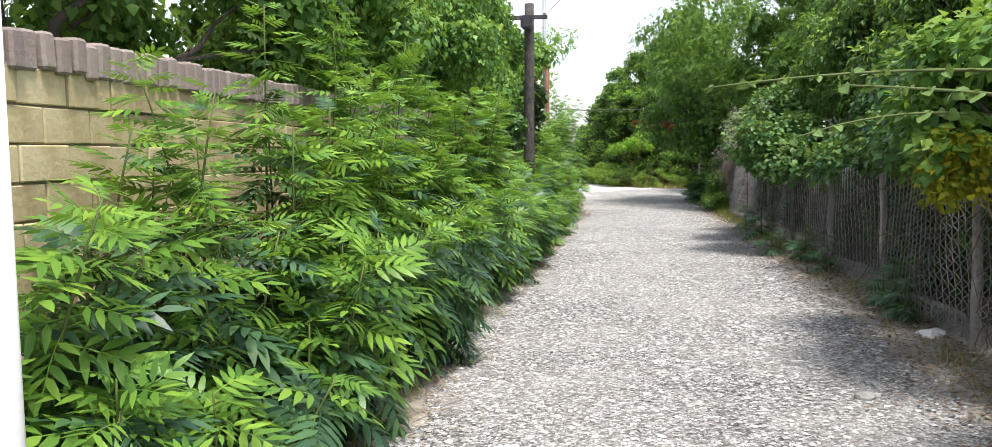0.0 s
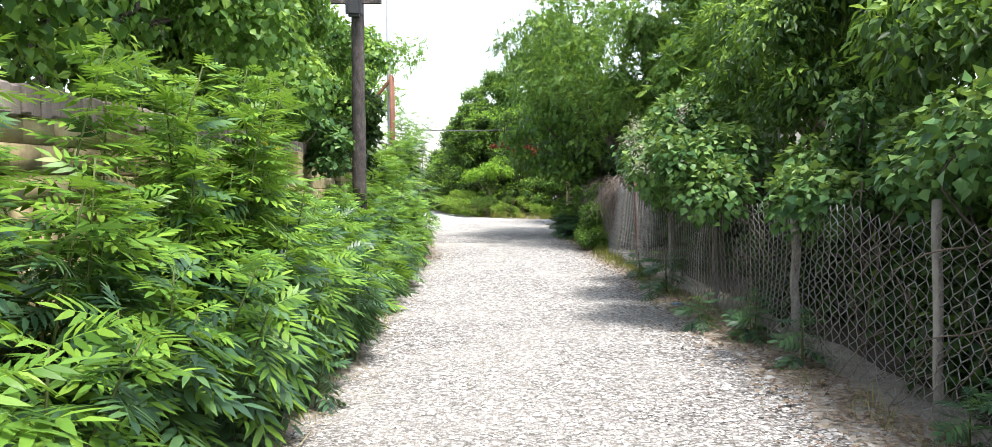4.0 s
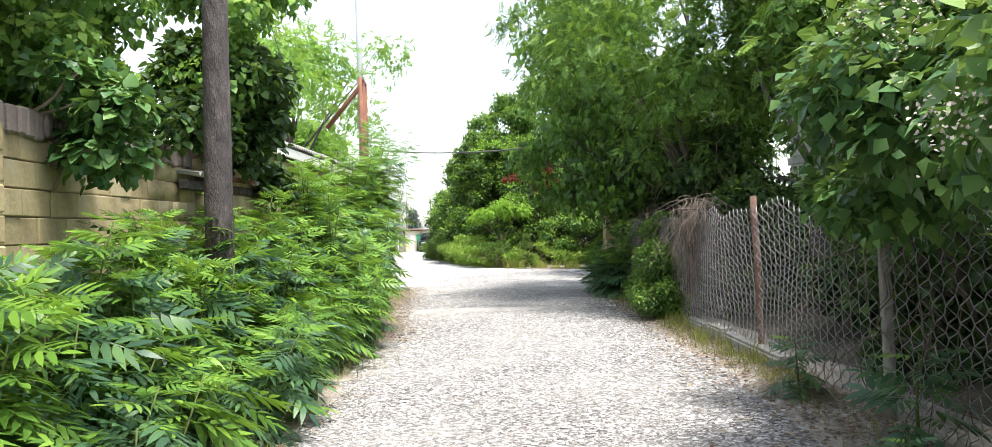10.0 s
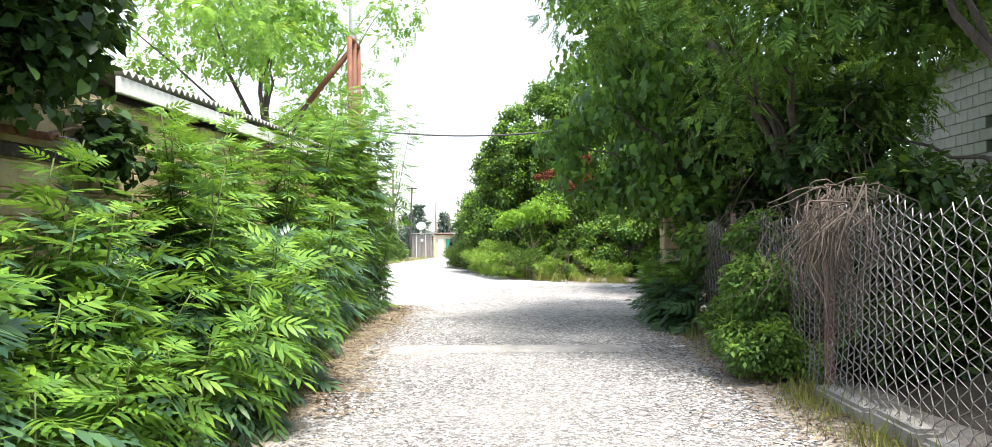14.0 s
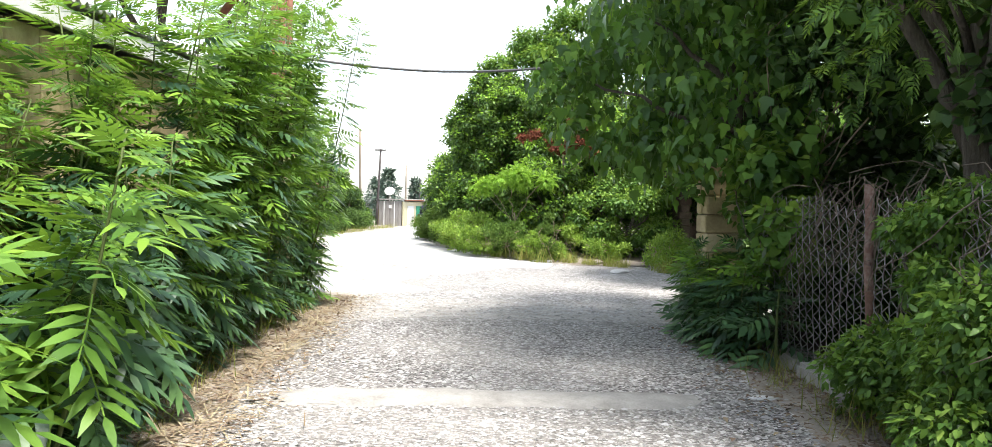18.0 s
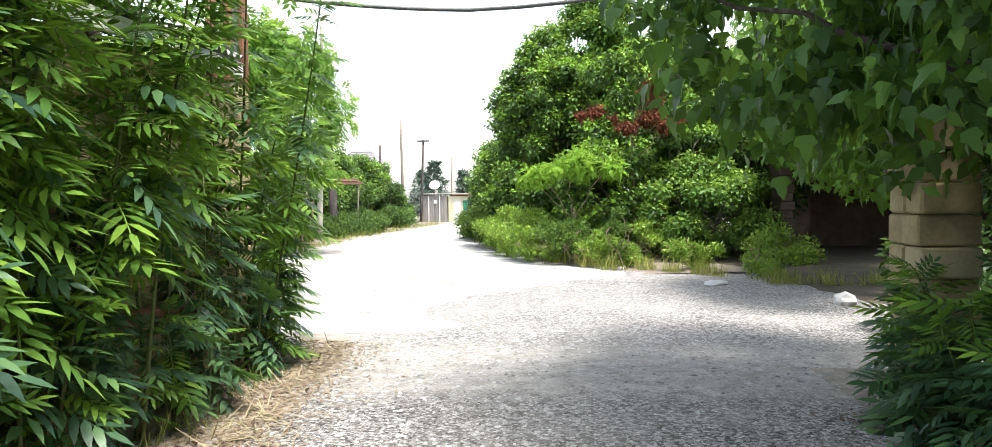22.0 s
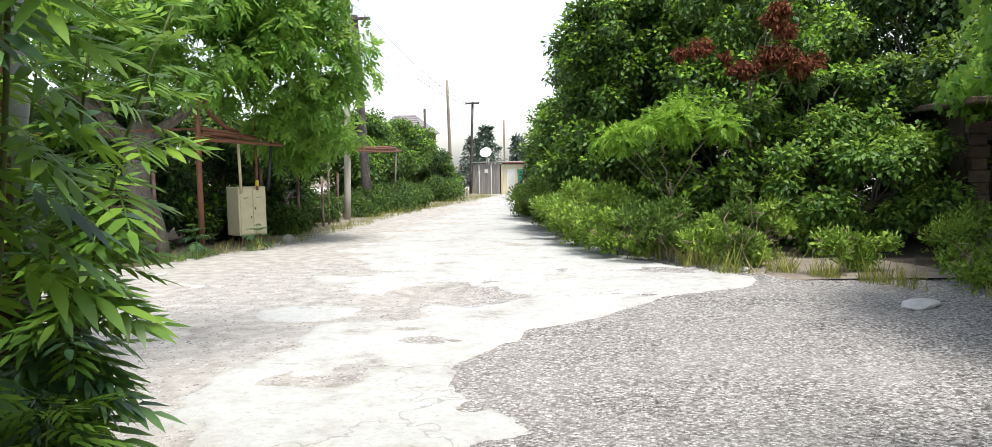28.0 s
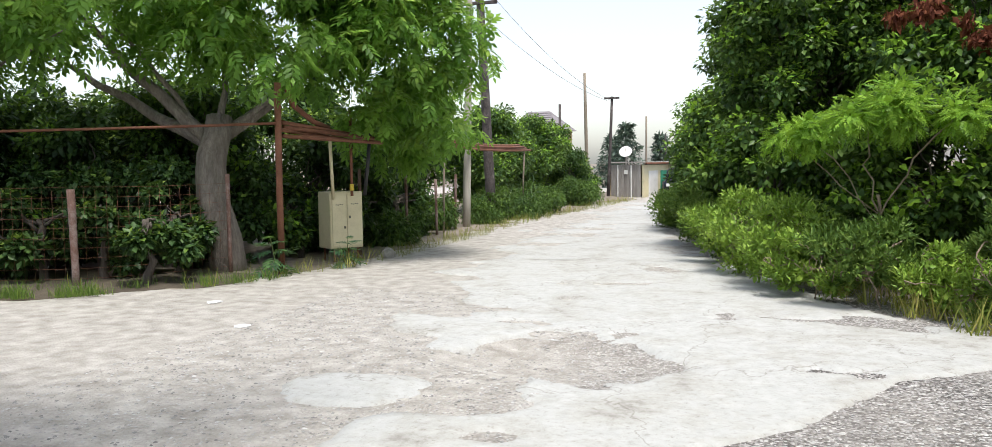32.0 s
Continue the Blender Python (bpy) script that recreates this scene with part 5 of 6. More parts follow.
WEEDS = [((.7, 46.0, .5), (.6, .5, .5)), ((-.2, 47.4, .7), (.55, .7, .7)), ((-.7, 48.9, .65), (.5, .8, .65)), ((-1.3, 50.6, .6), (.45, 1.0, .6)), ((-1.9, 53.6, .6), (.4, 1.4, .6)), ((1.7, 45.5, .3), (.6, .4, .3)), ((3.2, 44.7, .28), (.8, .4, .28)), ((4.4, 43.4, .28), (.7, .5, .28)), ((-2.8, 58, .5), (.4, 2.2, .5)), ((5.2, 45.2, .4), (.9, .6, .4)), ((.1, 46.6, .45), (.45, .4, .45)), ((2.4, 46.3, .5), (.7, .5, .5))]
weed_r = np.random.default_rng(419)
for yy in np.arange(44.9, 60, .62):  # a ragged belt of herbs along the road edge
    q, h = float(np.interp(yy, [44, 47, 52, 58, 66], [2.3, .55, -1.0, -2.3, -3.0])), weed_r.uniform(.3, .62)
    WEEDS.append(((q + weed_r.normal(.1, .16), yy, h), (weed_r.uniform(.25, .45), weed_r.uniform(.3, .5), h)))
for k, b in enumerate(WEEDS):
    tree("weed_clump", "yellow-green roadside weeds with thin stalks", (b[0][0], b[0][1], 0), (b[0][0], b[0][1], .4), [b], LANCE, .085, M_WEED if k % 4 else M_GREENGRASS, 1.05, 40, seed=201 + 2 * k, trunk_r=.01, category="weeds", low=-1, limbs=12, spread=.7, droop=-.6, inner=.5, fine=.8)

# left of the road beyond the crossing
tree("walnut_tree", "walnut tree with forked grey trunk beside the road", (-9.0, 47.4, 0), (-9.3, 47.6, 2.6), [((-8.2, 47.8, 4.3), (1.9, 1.7, 1.2)), ((-6.6, 49.6, 3.8), (1.15, 1.4, 1.15)), ((-6.8, 50.0, 2.75), (1.15, 1.3, 1.05)), ((-7.7, 52.3, 2.7), (.9, 1.5, 1.0)), ((-7.4, 49.2, 5.3), (1.9, 1.9, 1.1)), ((-11.0, 46.6, 4.4), (1.6, 1.6, 1.1)), ((-12.8, 46.2, 4.2), (1.5, 1.4, 1.2))], PINN_BIG, .3, M_WALNUT, 1.6, 15, seed=101, trunk_r=.27, low=-.9, droop=.7, inner=.3, young=.6, fine=.85, limbs=3)
tree("walnut_tree", "spreading walnut tree in the garden behind the wire fence", (-14.2, 47.6, 0), (-14.0, 47.0, 3.0), [((-10.8, 45.0, 4.5), (1.8, 1.3, 1.0)), ((-13.6, 44.6, 4.6), (2.1, 1.5, 1.1)), ((-16.4, 44.2, 4.7), (2.0, 1.4, 1.1))], PINN_BIG, .3, M_WALNUT, .95, 15, seed=105, trunk_r=.2, low=-.9, droop=.7, inner=.1, young=.6, fine=.85, limbs=4)
GARDEN_NEAR = [((-12.2, 49.6, 1.7), (1.9, 2, 1.9)), ((-9.7, 51.8, 1.4), (.9, 2.2, 1.5)), ((-10.4, 56.5, 1.6), (1.2, 2.2, 1.7)), ((-14.4, 46.2, 1.5), (1.9, 1.2, 1.6)), ((-10.2, 64, 1.9), (1.4, 2.6, 2)), ((-9.9, 70, 1.8), (1.2, 2.4, 1.9)), ((-10.7, 46.9, .95), (1.5, .7, 1)), ((-17.8, 45.6, 1.7), (1.9, 1.2, 1.8)), ((-11.8, 60.5, 2.6), (1.5, 2, 2)), ((-11.6, 52.8, 2.6), (1.8, 2.2, 1.8))]
GARDEN_BACK = [((-16, 50, 2.0), (2.6, 2.2, 1.5)), ((-9.2, 49.4, .9), (.6, 1, .9)), ((-12.6, 45.9, .75), (1.3, .6, .8)), ((-15.2, 44.9, .8), (1.4, .6, .85)), ((-13.4, 47.6, 2.1), (1.8, 1, 1.0)), ((-11.2, 75.5, 2.3), (1.6, 1.4, 1.5)), ((-8.8, 74.5, 1), (.8, 1.6, 1)), ((-11.8, 73.6, 2.5), (1.6, 1.2, 1.5)), ((-10.6, 48.6, 2.4), (1.6, 1, 1.2))]
FENCE_HEDGE = [((-11.6, 46.8, 1.5), (1.5, .7, 1.3)), ((-14, 46, 1.6), (1.5, .7, 1.4)), ((-16.6, 45.2, 1.6), (1.6, .7, 1.4)), ((-9.9, 48.6, 1.4), (.9, .8, 1.3)), ((-9.3, 50.6, 1.2), (.7, 1.2, 1.2)), ((-9.2, 54.4, 1), (.6, 1.6, 1.1)), ((-11, 45.4, .8), (1, .45, .85)), ((-12.8, 44.85, .8), (1.2, .45, .9)), ((-15, 44.3, .8), (1.3, .45, .9)), ((-9.5, 46.6, .8), (.5, .6, .85)), ((-17, 43.95, .8), (1.2, .4, .9)), ((-11.9, 45.1, .5), (1.2, .35, .55)), ((-14, 44.55, .5), (1.3, .35, .55)), ((-10.2, 45.8, .5), (.6, .4, .55)), ((-9.4, 47.9, .45), (.7, .7, .6)), ((-8.9, 49.3, .4), (.4, .8, .5)), ((-9.0, 52.2, .5), (.5, 1.3, .6)), ((-13.5, 51.5, 1.1), (2.6, .8, 1.3)), ((-9.2, 45.6, .45), (.8, .4, .6)), ((-18, 48.5, .9), (2.2, .8, 1.0))]
GARDEN_NEAR += [((-10.2, 73.2, 2.0), (1.2, 1.3, 2.0)), ((-8.9, 72.6, 1.4), (.9, 1.2, 1.3)), ((-10.6, 67.5, 2.3), (1.3, 1.6, 1.9))]
GH = GARDEN_NEAR + GARDEN_BACK + FENCE_HEDGE
for k, b in enumerate(GH):
    # The fence hedge gets few sunlit-coloured leaves, which paints its shade.
    tree("garden_shrub", "dense green garden shrub behind a wire fence", (b[0][0], b[0][1], 0), (b[0][0], b[0][1], 1.0), [b], QUAD, .14, M_BROAD if k in (0, 1, 3, 6, 7, 9, 11, 12, 13) or k > 21 else M_SHRUB, 1.1, 14, seed=311 + 2 * k, fine=.75, spread=.3, trunk_r=.06, category="shrub", low=-1, young=.12 if k > 21 or k in (6, 11, 12, 13) else .6)
for k, b in enumerate([((-8.2, 62.5, .35), (.7, 2.6, .4)), ((-7.9, 69, .35), (.6, 2.4, .4)), ((-8.3, 52.5, .3), (.4, 1.2, .35)), ((-8.9, 50.6, .35), (.5, .7, .4)), ((-8.7, 54.6, .32), (.5, 1.0, .36)), ((-9.0, 56.6, .4), (.6, 1.0, .45)), ((-8.2, 58.9, .4), (.5, .9, .45)), ((-8.9, 60.9, .42), (.7, .9, .48))]):
    tree("weed_clump", "low green weeds along the road verge", (b[0][0], b[0][1], 0), (b[0][0], b[0][1], .2), [b], LANCE, .13, M_SHRUB, 1.6, 24, seed=241 + 2 * k, trunk_r=.012, category="weeds", low=-1)


# ---- grass, litter and loose stones ----
def blades(r, xs, ys, hs, mat, name, label, lean=.35):
    keep = np.array([noise.noise((x * 1.9, y * 1.9, 21)) + .6 * noise.noise((x * 6, y * 6, 3)) > -.02 for x, y in zip(xs, ys)])
    xs, ys, hs = xs[keep], ys[keep], hs[keep] * r.uniform(.45, 1.15, int(keep.sum()))
    n = len(xs)
    P = np.stack([xs, ys, np.array([rise(x, y) for x, y in zip(xs, ys)]) + .025], -1)
    A = np.stack([r.normal(0, lean, n), r.normal(0, lean, n), np.ones(n)], -1)
    N = np.stack([r.normal(0, 1, n), r.normal(0, 1, n), r.normal(0, .3, n)], -1)
    v = np.array([(-.018, 0, 0), (.018, 0, 0), (.013, .55, .05), (-.013, .55, .05), (0, 1, .22)])
    f = np.array([(0, 1, 2), (0, 2, 3), (3, 2, 4)])
    return tagged(new(name, mesh_of(name, *place((v, f), P, A, N, hs), mat)), label, "grass", kind="stuff")


r = np.random.default_rng(5)
n = 5200
ys = np.concatenate([r.uniform(20.5, 25.5, n // 2), r.uniform(3, 20, n // 4), r.uniform(25.5, 31, n // 4)])
xs = np.array([fence_x(v) for v in ys]) - np.abs(r.normal(.28, .16, len(ys)))
blades(r, xs, ys, r.uniform(.08, .26, len(ys)), M_GRASS, "verge_grass", "dry yellowing grass along the fence foot")
ys = r.uniform(3, 36, 3600)
xs = np.array([hedge_edge(v) for v in ys]) + np.abs(r.normal(.0, .15, len(ys))) - .05
blades(r, xs, ys, r.uniform(.06, .25, len(ys)), M_GRASS, "edge_grass", "thin grass at the foot of the elder plants")
ys = np.concatenate([r.uniform(44.4, 60, 5200)])
xs = np.interp(ys, [44, 47, 52, 58, 66, 80], [1.9, .5, -1.1, -2.4, -3.1, -3.9]) + np.abs(r.normal(0, .35, len(ys))) - .25
blades(r, xs, ys, r.uniform(.12, .5, len(ys)), M_GRASS, "roadside_grass", "tall pale roadside grass below the shrubs")
xs = r.uniform(1.5, 8, 4200)
ys = np.interp(xs, [1.5, 3.6, 4.2, 8], [45.6, 43.0, 41.6, 40.6]) + np.abs(r.normal(0, .4, len(xs)))
blades(r, xs, ys, r.uniform(.12, .4, len(ys)), M_GRASS, "yard_grass", "rough grass at the edge of the shaded yard")
ys = r.uniform(44.6, 74, 6000)
xs = np.interp(ys, [44, 46, 48, 52, 60, 67, 84], [-9.5, -7.8, -7.1, -6.9, -7.0, -6.4, -5.8]) - np.abs(r.normal(.3, .4, len(ys)))
blades(r, xs, ys, r.uniform(.08, .34, len(ys)), M_GRASS, "left_verge_grass", "short grass on the road verge")
xs = r.uniform(-18.5, -7.6, 17000)
ys = np.interp(xs, [-18.5, -17, -9.7, -8.2, -7.6], [42.9, 43.0, 43.9, 45.6, 46.3]) + np.abs(r.normal(.25, .35, len(xs)))
blades(r, xs, ys, r.uniform(.1, .26, len(ys)), M_GREENGRASS, "corner_grass", "short green grass along the garden fence")

# straw and twigs lying about
ys = np.concatenate([r.uniform(3, 36, 2200), r.uniform(26, 36, 3600)])
xs = np.array([hedge_edge(v) for v in ys]) + np.where(ys > 26, r.normal(.3, .28, len(ys)), r.normal(.1, .2, len(ys)))
P = np.stack([xs, ys, np.array([rise(x, y) for x, y in zip(xs, ys)]) + .034], -1)
A = np.stack([r.normal(0, 1, len(ys)), r.normal(0, 1, len(ys)), r.normal(0, .08, len(ys))], -1)
tagged(new("straw_litter", mesh_of("straw_litter", *place((np.array([(-.02, 0, 0), (.02, 0, 0), (.015, 1, .02), (-.015, 1, .02)]), np.array([(0, 1, 2), (0, 2, 3)])), P, A, np.tile((0, 0, 1.0), (len(ys), 1)), r.uniform(.05, .3, len(ys))), M_STRAW)), "dry straw and dead stalks on the ground", "litter", kind="stuff")
ys = np.concatenate([r.uniform(3, 33, 13000), r.uniform(25, 36, 5000)])
xs = np.array([fence_x(v) for v in ys]) - np.abs(r.normal(.15, .42, len(ys)))
xs[13000:] = np.array([hedge_edge(v) for v in ys[13000:]]) + r.normal(.25, .3, 5000)
P = np.stack([xs, ys, np.array([rise(x, y) for x, y in zip(xs, ys)]) + .034], -1)
A = np.stack([r.normal(0, 1, len(ys)), r.normal(0, 1, len(ys)), r.normal(0, .1, len(ys))], -1)
tagged(new("leaf_litter", mesh_of("leaf_litter", *place(leaf_small(.6, .1, .1), P, A, np.tile((0, 0, 1.0), (len(ys), 1)), r.uniform(.025, .075, len(ys))), M_LITTER)), "brown fallen leaves along the fence", "litter", kind="stuff")


def pebbles(r, n, xs, ys, lo, hi, name, label):
    """Angular little stones, half sunk."""
    base = np.array([(1, 0, 0), (-1, 0, 0), (0, 1, 0), (0, -1, 0), (0, 0, .7), (.6, .6, .3), (-.6, .5, .35)])
    f = np.array([(0, 5, 4), (5, 2, 4), (2, 6, 4), (6, 1, 4), (1, 3, 4), (3, 0, 4)])
    s = r.uniform(lo, hi, n) * r.uniform(.5, 1, n)
    a = r.uniform(0, 6.28, n)
    c, d = np.cos(a), np.sin(a)
    v = base[None] * (1 + r.normal(0, .22, (n, 7, 3))) * s[:, None, None] * np.array([1, .75, .6])
    v = np.stack([v[..., 0] * c[:, None] - v[..., 1] * d[:, None] + xs[:, None], v[..., 0] * d[:, None] + v[..., 1] * c[:, None] + ys[:, None], v[..., 2] + np.array([rise(x, y) + pit_depth(x, y) for x, y in zip(xs, ys)])[:, None] + .002], -1)
    return tagged(new(name, mesh_of(name, v.reshape(-1, 3), (f[None] + (np.arange(n) * 7)[:, None, None]).reshape(-1, 3), M_ROCK)), label, "gravel", kind="stuff")


n = 42000
ys = r.uniform(3.5, 37, n)
lo, hi = np.array([hedge_edge(v) for v in ys]), np.array([fence_x(v) - .1 for v in ys])
pebbles(r, n, lo + (hi - lo) * r.uniform(0, 1, n), ys, .010, .040, "lane_gravel", "loose grey gravel stones on the lane")
n = 36000
xs, ys = r.uniform(-6, 4.6, n), r.uniform(36, 46, n)
keep = np.array([lies_concrete(x, y) < .0 for x, y in zip(xs, ys)]) | (r.uniform(0, 1, n) < .5)
pebbles(r, int(keep.sum()), xs[keep], ys[keep], .007, .026, "crossing_gravel", "loose grey gravel stones on the crossing")

# dead tangled stems on the fence
pieces = []
for k in range(460):
    y0 = r.uniform(3.5, 20.5) if k < 170 else r.normal(25.3, .35) if k < 350 else r.uniform(26.2, 30.5)
    x0 = fence_x(y0) + r.normal(.02, .1)
    z0 = r.uniform(.5, 1.75) if k < 170 else r.uniform(1.5, 1.85)
    end = (x0 + r.normal(0, .25), y0 + r.normal(0, .6 if k < 170 else .2 if k < 350 else .5), max(.05, z0 - r.uniform(.2, 1.2)))
    pieces.append(tube(bend((x0, y0, z0), end, 7, r.normal(0, .12, 3), r, .02), np.linspace(.007 if k < 350 else .0045, .0025, 7), 4))
stems_v, stems_f = merge(pieces)
stems_v[:, 2] += cross_fall(stems_v[:, 0], stems_v[:, 1])
tagged(new("dead_stems", mesh_of("dead_stems", stems_v, stems_f, M_DEADSTEM)), "tangle of dead brown stems hanging on the fence", "stems", kind="stuff")

# bramble flowers
for k, (cx, cy, cz) in enumerate([(2.2, 15.7, 1.8), (2.35, 15.3, 2.15), (2.4, 16.2, 2.3), (2.3, 15.0, 1.95), (2.75, 17.6, 2.5), (2.9, 17.4, 2.35), (2.7, 18.0, 2.1), (2.9, 15.4, 2.6), (2.6, 16.9, 2.55)]):
    n = 120
    P = np.array([cx, cy, cz]) + r.normal(0, .06, (n, 3))
    fl = thing("bramble_flower", 0, 0, 0, "cluster of pale pinkish-white bramble flowers", "flowers", "bramble flowers")
    fl_p = part("petals", place(leaf_heart(.9, .05, .05), P, r.normal(0, 1, (n, 3)), np.tile((-.5, -.5, .8), (n, 1)) + r.normal(0, .3, (n, 3)), r.uniform(.009, .018, n)), M_FLOWER, fl)
    fl_p["kind"] = "stuff"

SHOOT_LEAF = mesh_of("leaf", *HEART, Y_BRAMBLE)
# long shoots reaching over the lane near the start
for k, (a, b, sag) in enumerate([((3.2, 6.0, 2.25), (.97, 4.9, 2.18), (0, 0, .05)), ((3.2, 5.4, 2.0), (1.5, 4.3, 2.12), (0, 0, .02)), ((3.3, 6.6, 1.95), (1.6, 6.0, 1.9), (0, 0, .12))]):
    p = bend(a, b, 12, sag)
    sh = thing("bramble_shoot", 0, 0, 0, "long green bramble shoot arching over the lane", "shoot", "bramble shoots")
    part("stem", tube(p, np.linspace(.015, .005, 12), 6), M_STEM, sh, smooth=True)
    for i, c in enumerate(np.repeat(p[2:], 3, 0)):
        m = pose(c[0], c[1], c[2], r.normal(-25, 25), r.normal(0, 30), r.uniform(0, 360)) @ Matrix.Scale(r.uniform(.05, .105) * (1.2 - .02 * i), 4)
        part("leaf", SHOOT_LEAF, None, sh, at=m)

# ---- gas cabinet, pipes, poles ----
cab = thing("gas_cabinet", -8.0, 49.35, .24, "cream-painted metal gas cabinet on thin legs by the road", "cabinet", rz=55)
part("body", box_bm(.66, .5, 1.04, .012, 0, 0, .52), M_BOX, cab)
for dx in (-.152, .152):
    d = part("door", box_bm(.29, .02, .96, .006, dx, -.262, .52), M_BOX, cab)
    for j in range(4):
        part("louvre", box_bm(.03, .012, .012, .003, dx - .06 + .04 * j, -.275, .83 - .006 * (j % 2)), M_BLACK, d)
    part("handle", box_bm(.02, .02, .05, .004, dx * .35, -.28, .5 + dx * .6), M_BLACK, d)
for dx in (-.24, .24):
    for dy in (-.2, .2):
        part("leg", tube([(dx, dy, -.3), (dx, dy, 0.01)], .018, 8), M_RUST, cab)
ppl = thing("pipe_post", -7.95, 47.25, 0, "rusty steel pipe upright of a gas line", "pipe")
part("upright", tube([(0, 0, -.1), (0, 0, 1.5), (.02, 0, 3.1)], .055, 10), M_RUST, ppl, smooth=True)
p1 = thing("utility_pole", -8.38, 57.2, 0, "slim pale concrete utility pole", "pole")
part("shaft", tube(bend((0, 0, -.3), (.25, 0, 8.2), 8), np.linspace(.11, .08, 8), 10), M_PALEPOLE, p1, smooth=True)
p2 = thing("utility_pole", -8.68, 60.4, 0, "dark wooden utility pole with crossarm", "pole")
part("shaft", tube(bend((0, 0, -.3), (-.3, 0, 6.85), 8), np.linspace(.17, .12, 8), 10, .02), M_POLE, p2, smooth=True)
part("crossarm", box_bm(1.15, .09, .1, .01, -.28, -.12, 6.7), M_POLE, p2)
for dx in (-.48, -.1, .42):
    part("insulator", tube([(dx - .28, -.12, 6.75), (dx - .28, -.12, 6.82), (dx - .28, -.12, 6.88)], [.03, .045, .02], 10), M_WHITE, p2, smooth=True)

# pipe frame at the corner
fr = thing("gas_pipe_gantry", -2.6, 35.0, 0, "tall rusty pipe frame carrying a gas line over the lane", "pipe")
for dy in (-.4, 0, .4):
    part("upright", tube([(0, dy, -.1), (0, dy, 3), (0, dy, 5.5)], .05, 10), M_RUST, fr, smooth=True)
part("brace", tube([(0, .2, 5.5), (-1.0, .2, 4.3)], .06, 10), M_RUST, fr, smooth=True)
part("head", tube([(0, -.4, 5.45), (0, 0, 5.5), (0, .4, 5.45)], .05, 10), M_RUST, fr, smooth=True)
gp = thing("steel_pole", -2.78, 35.72, 0, "tall thin grey steel pole at the corner", "pole")
part("shaft", tube([(0, 0, -.2), (0, 0, 4), (0, 0, 8.6)], [.085, .085, .075], 12), M_STEELPOLE, gp, smooth=True)
cable = tagged(new("overhead_cable"), "sagging grey cable strung across the lane", "cable")
part("cable", tube(np.concatenate([bend((-2.6, 35.4, 3.75), (-.3, 36, 3.64), 8, (0, 0, -.04)), bend((-.28, 36, 3.64), (3.4, 34.8, 3.9), 8, (0, 0, -.12))]), .021, 6), M_CABLE, cable)

# ---- corrugated roofs on the left ----
def corrugated(y0, y1, depth, z, slope, pitch=.13, amp=.025):
    n = int((y1 - y0) / pitch * 6)
    v, f = [], []
    for t in (0, .008):
        for i in range(n + 1):
            y = y0 + (y1 - y0) * i / n
            h = amp * math.sin(2 * math.pi * y / pitch)
            v += [(-2.25, y, z + h + t), (-2.25 - depth, y, z + slope + h + t)]
    m = 2 * (n + 1)
    for i in range(n):
        a = 2 * i
        f += [(a, a + 1, a + 3, a + 2), (m + a, m + a + 2, m + a + 3, m + a + 1), (a, a + 2, m + a + 2, m + a)]
    return np.array(v), np.array(f)


rf = tagged(new("shed_roof"), "rusty corrugated sheet roof edge over the wall", "roof")
for k in range(3):
    part("sheet", corrugated(21.9 + k * .98, 22.95 + k * .98, 2.0, 2.27 + .006 * (k % 2), .35), M_RUST if k == 1 else M_ROOF, rf)
part("beam", box_bm(.1, 3.0, .1, .01, -2.42, 23.4, 2.17), M_POLE, rf)
rf = tagged(new("building_roof"), "pale corrugated roof with white fascia board", "roof")
for k in range(9):
    part("sheet", corrugated(24.75 + k * 1.08, 25.87 + k * 1.08, 3.2, 2.92 + .006 * (k % 2), .7), M_ROOF, rf)
part("fascia", box_bm(.04, 9.8, .14, .006, -2.29, 29.65, 2.82), M_WHITE, rf, "white painted fascia board")

# ---- rusty gas pipe low along the wall ----
gl = tagged(new("gas_pipe"), "low rusty gas pipe running along the wall", "pipe")
part("pipe", tube(np.concatenate([bend((-2.25, 30.4, .75), (-2.3, 33.2, .8), 6), bend((-2.32, 33.3, .82), (-2.55, 34.45, 1.05), 4)]), .055, 10), M_RUST, gl, smooth=True)
part("elbow", tube([(-2.55, 34.45, 1.05), (-2.58, 34.55, 1.1), (-2.6, 34.6, 1.25), (-2.6, 34.6, 1.5)], .06, 10), M_RUST, gl, smooth=True)
for yy in (31.2, 33.4):
    part("stand", tube([(-2.28, yy, -.1), (-2.28, yy, .78)], .03, 8), M_RUST, gl)

# ---- white post at the start ----
wp = thing("white_post", -1.295, 2.4, 0, "white painted steel post with chipped paint", "post")
part("shaft", tube([(0, 0, -.2), (0, 0, 1.2), (0, 0, 2.6)], .052, 14), M_WHITE, wp, smooth=True)

# ---- gas line over the road verge ----
gx = thing("gas_pipe_gantry", -7.95, 47.25, 0, "rusty gas pipes crossing at head height beside the tree", "pipe")
for k, (dy, dz) in enumerate(((0, 0), (.12, .12), (.3, .04), (.2, -.1))):
    part("pipe", tube(bend((0.02, .05 + dy * .3, 2.35 + dz), (.3 + .2 * k, 1.75 + dy, 2.22 + dz * .6), 6), .035, 8), M_RUST, gx, smooth=True)
part("bend", tube([(.1, .15, 3.0), (.12, .3, 2.75), (.2, .8, 2.5), (.25, 1.2, 2.42)], .045, 8), M_RUST, gx, smooth=True)
part("drop", tube([(.1, 1.5, 2.3), (.02, 1.72, 1.15)], .032, 8), M_BOX, gx, "cream painted drop pipe", smooth=True)
part("drop", tube([(.28, 1.95, 2.75), (.28, 1.95, 1.2)], .028, 8), M_RUST, gx, smooth=True)
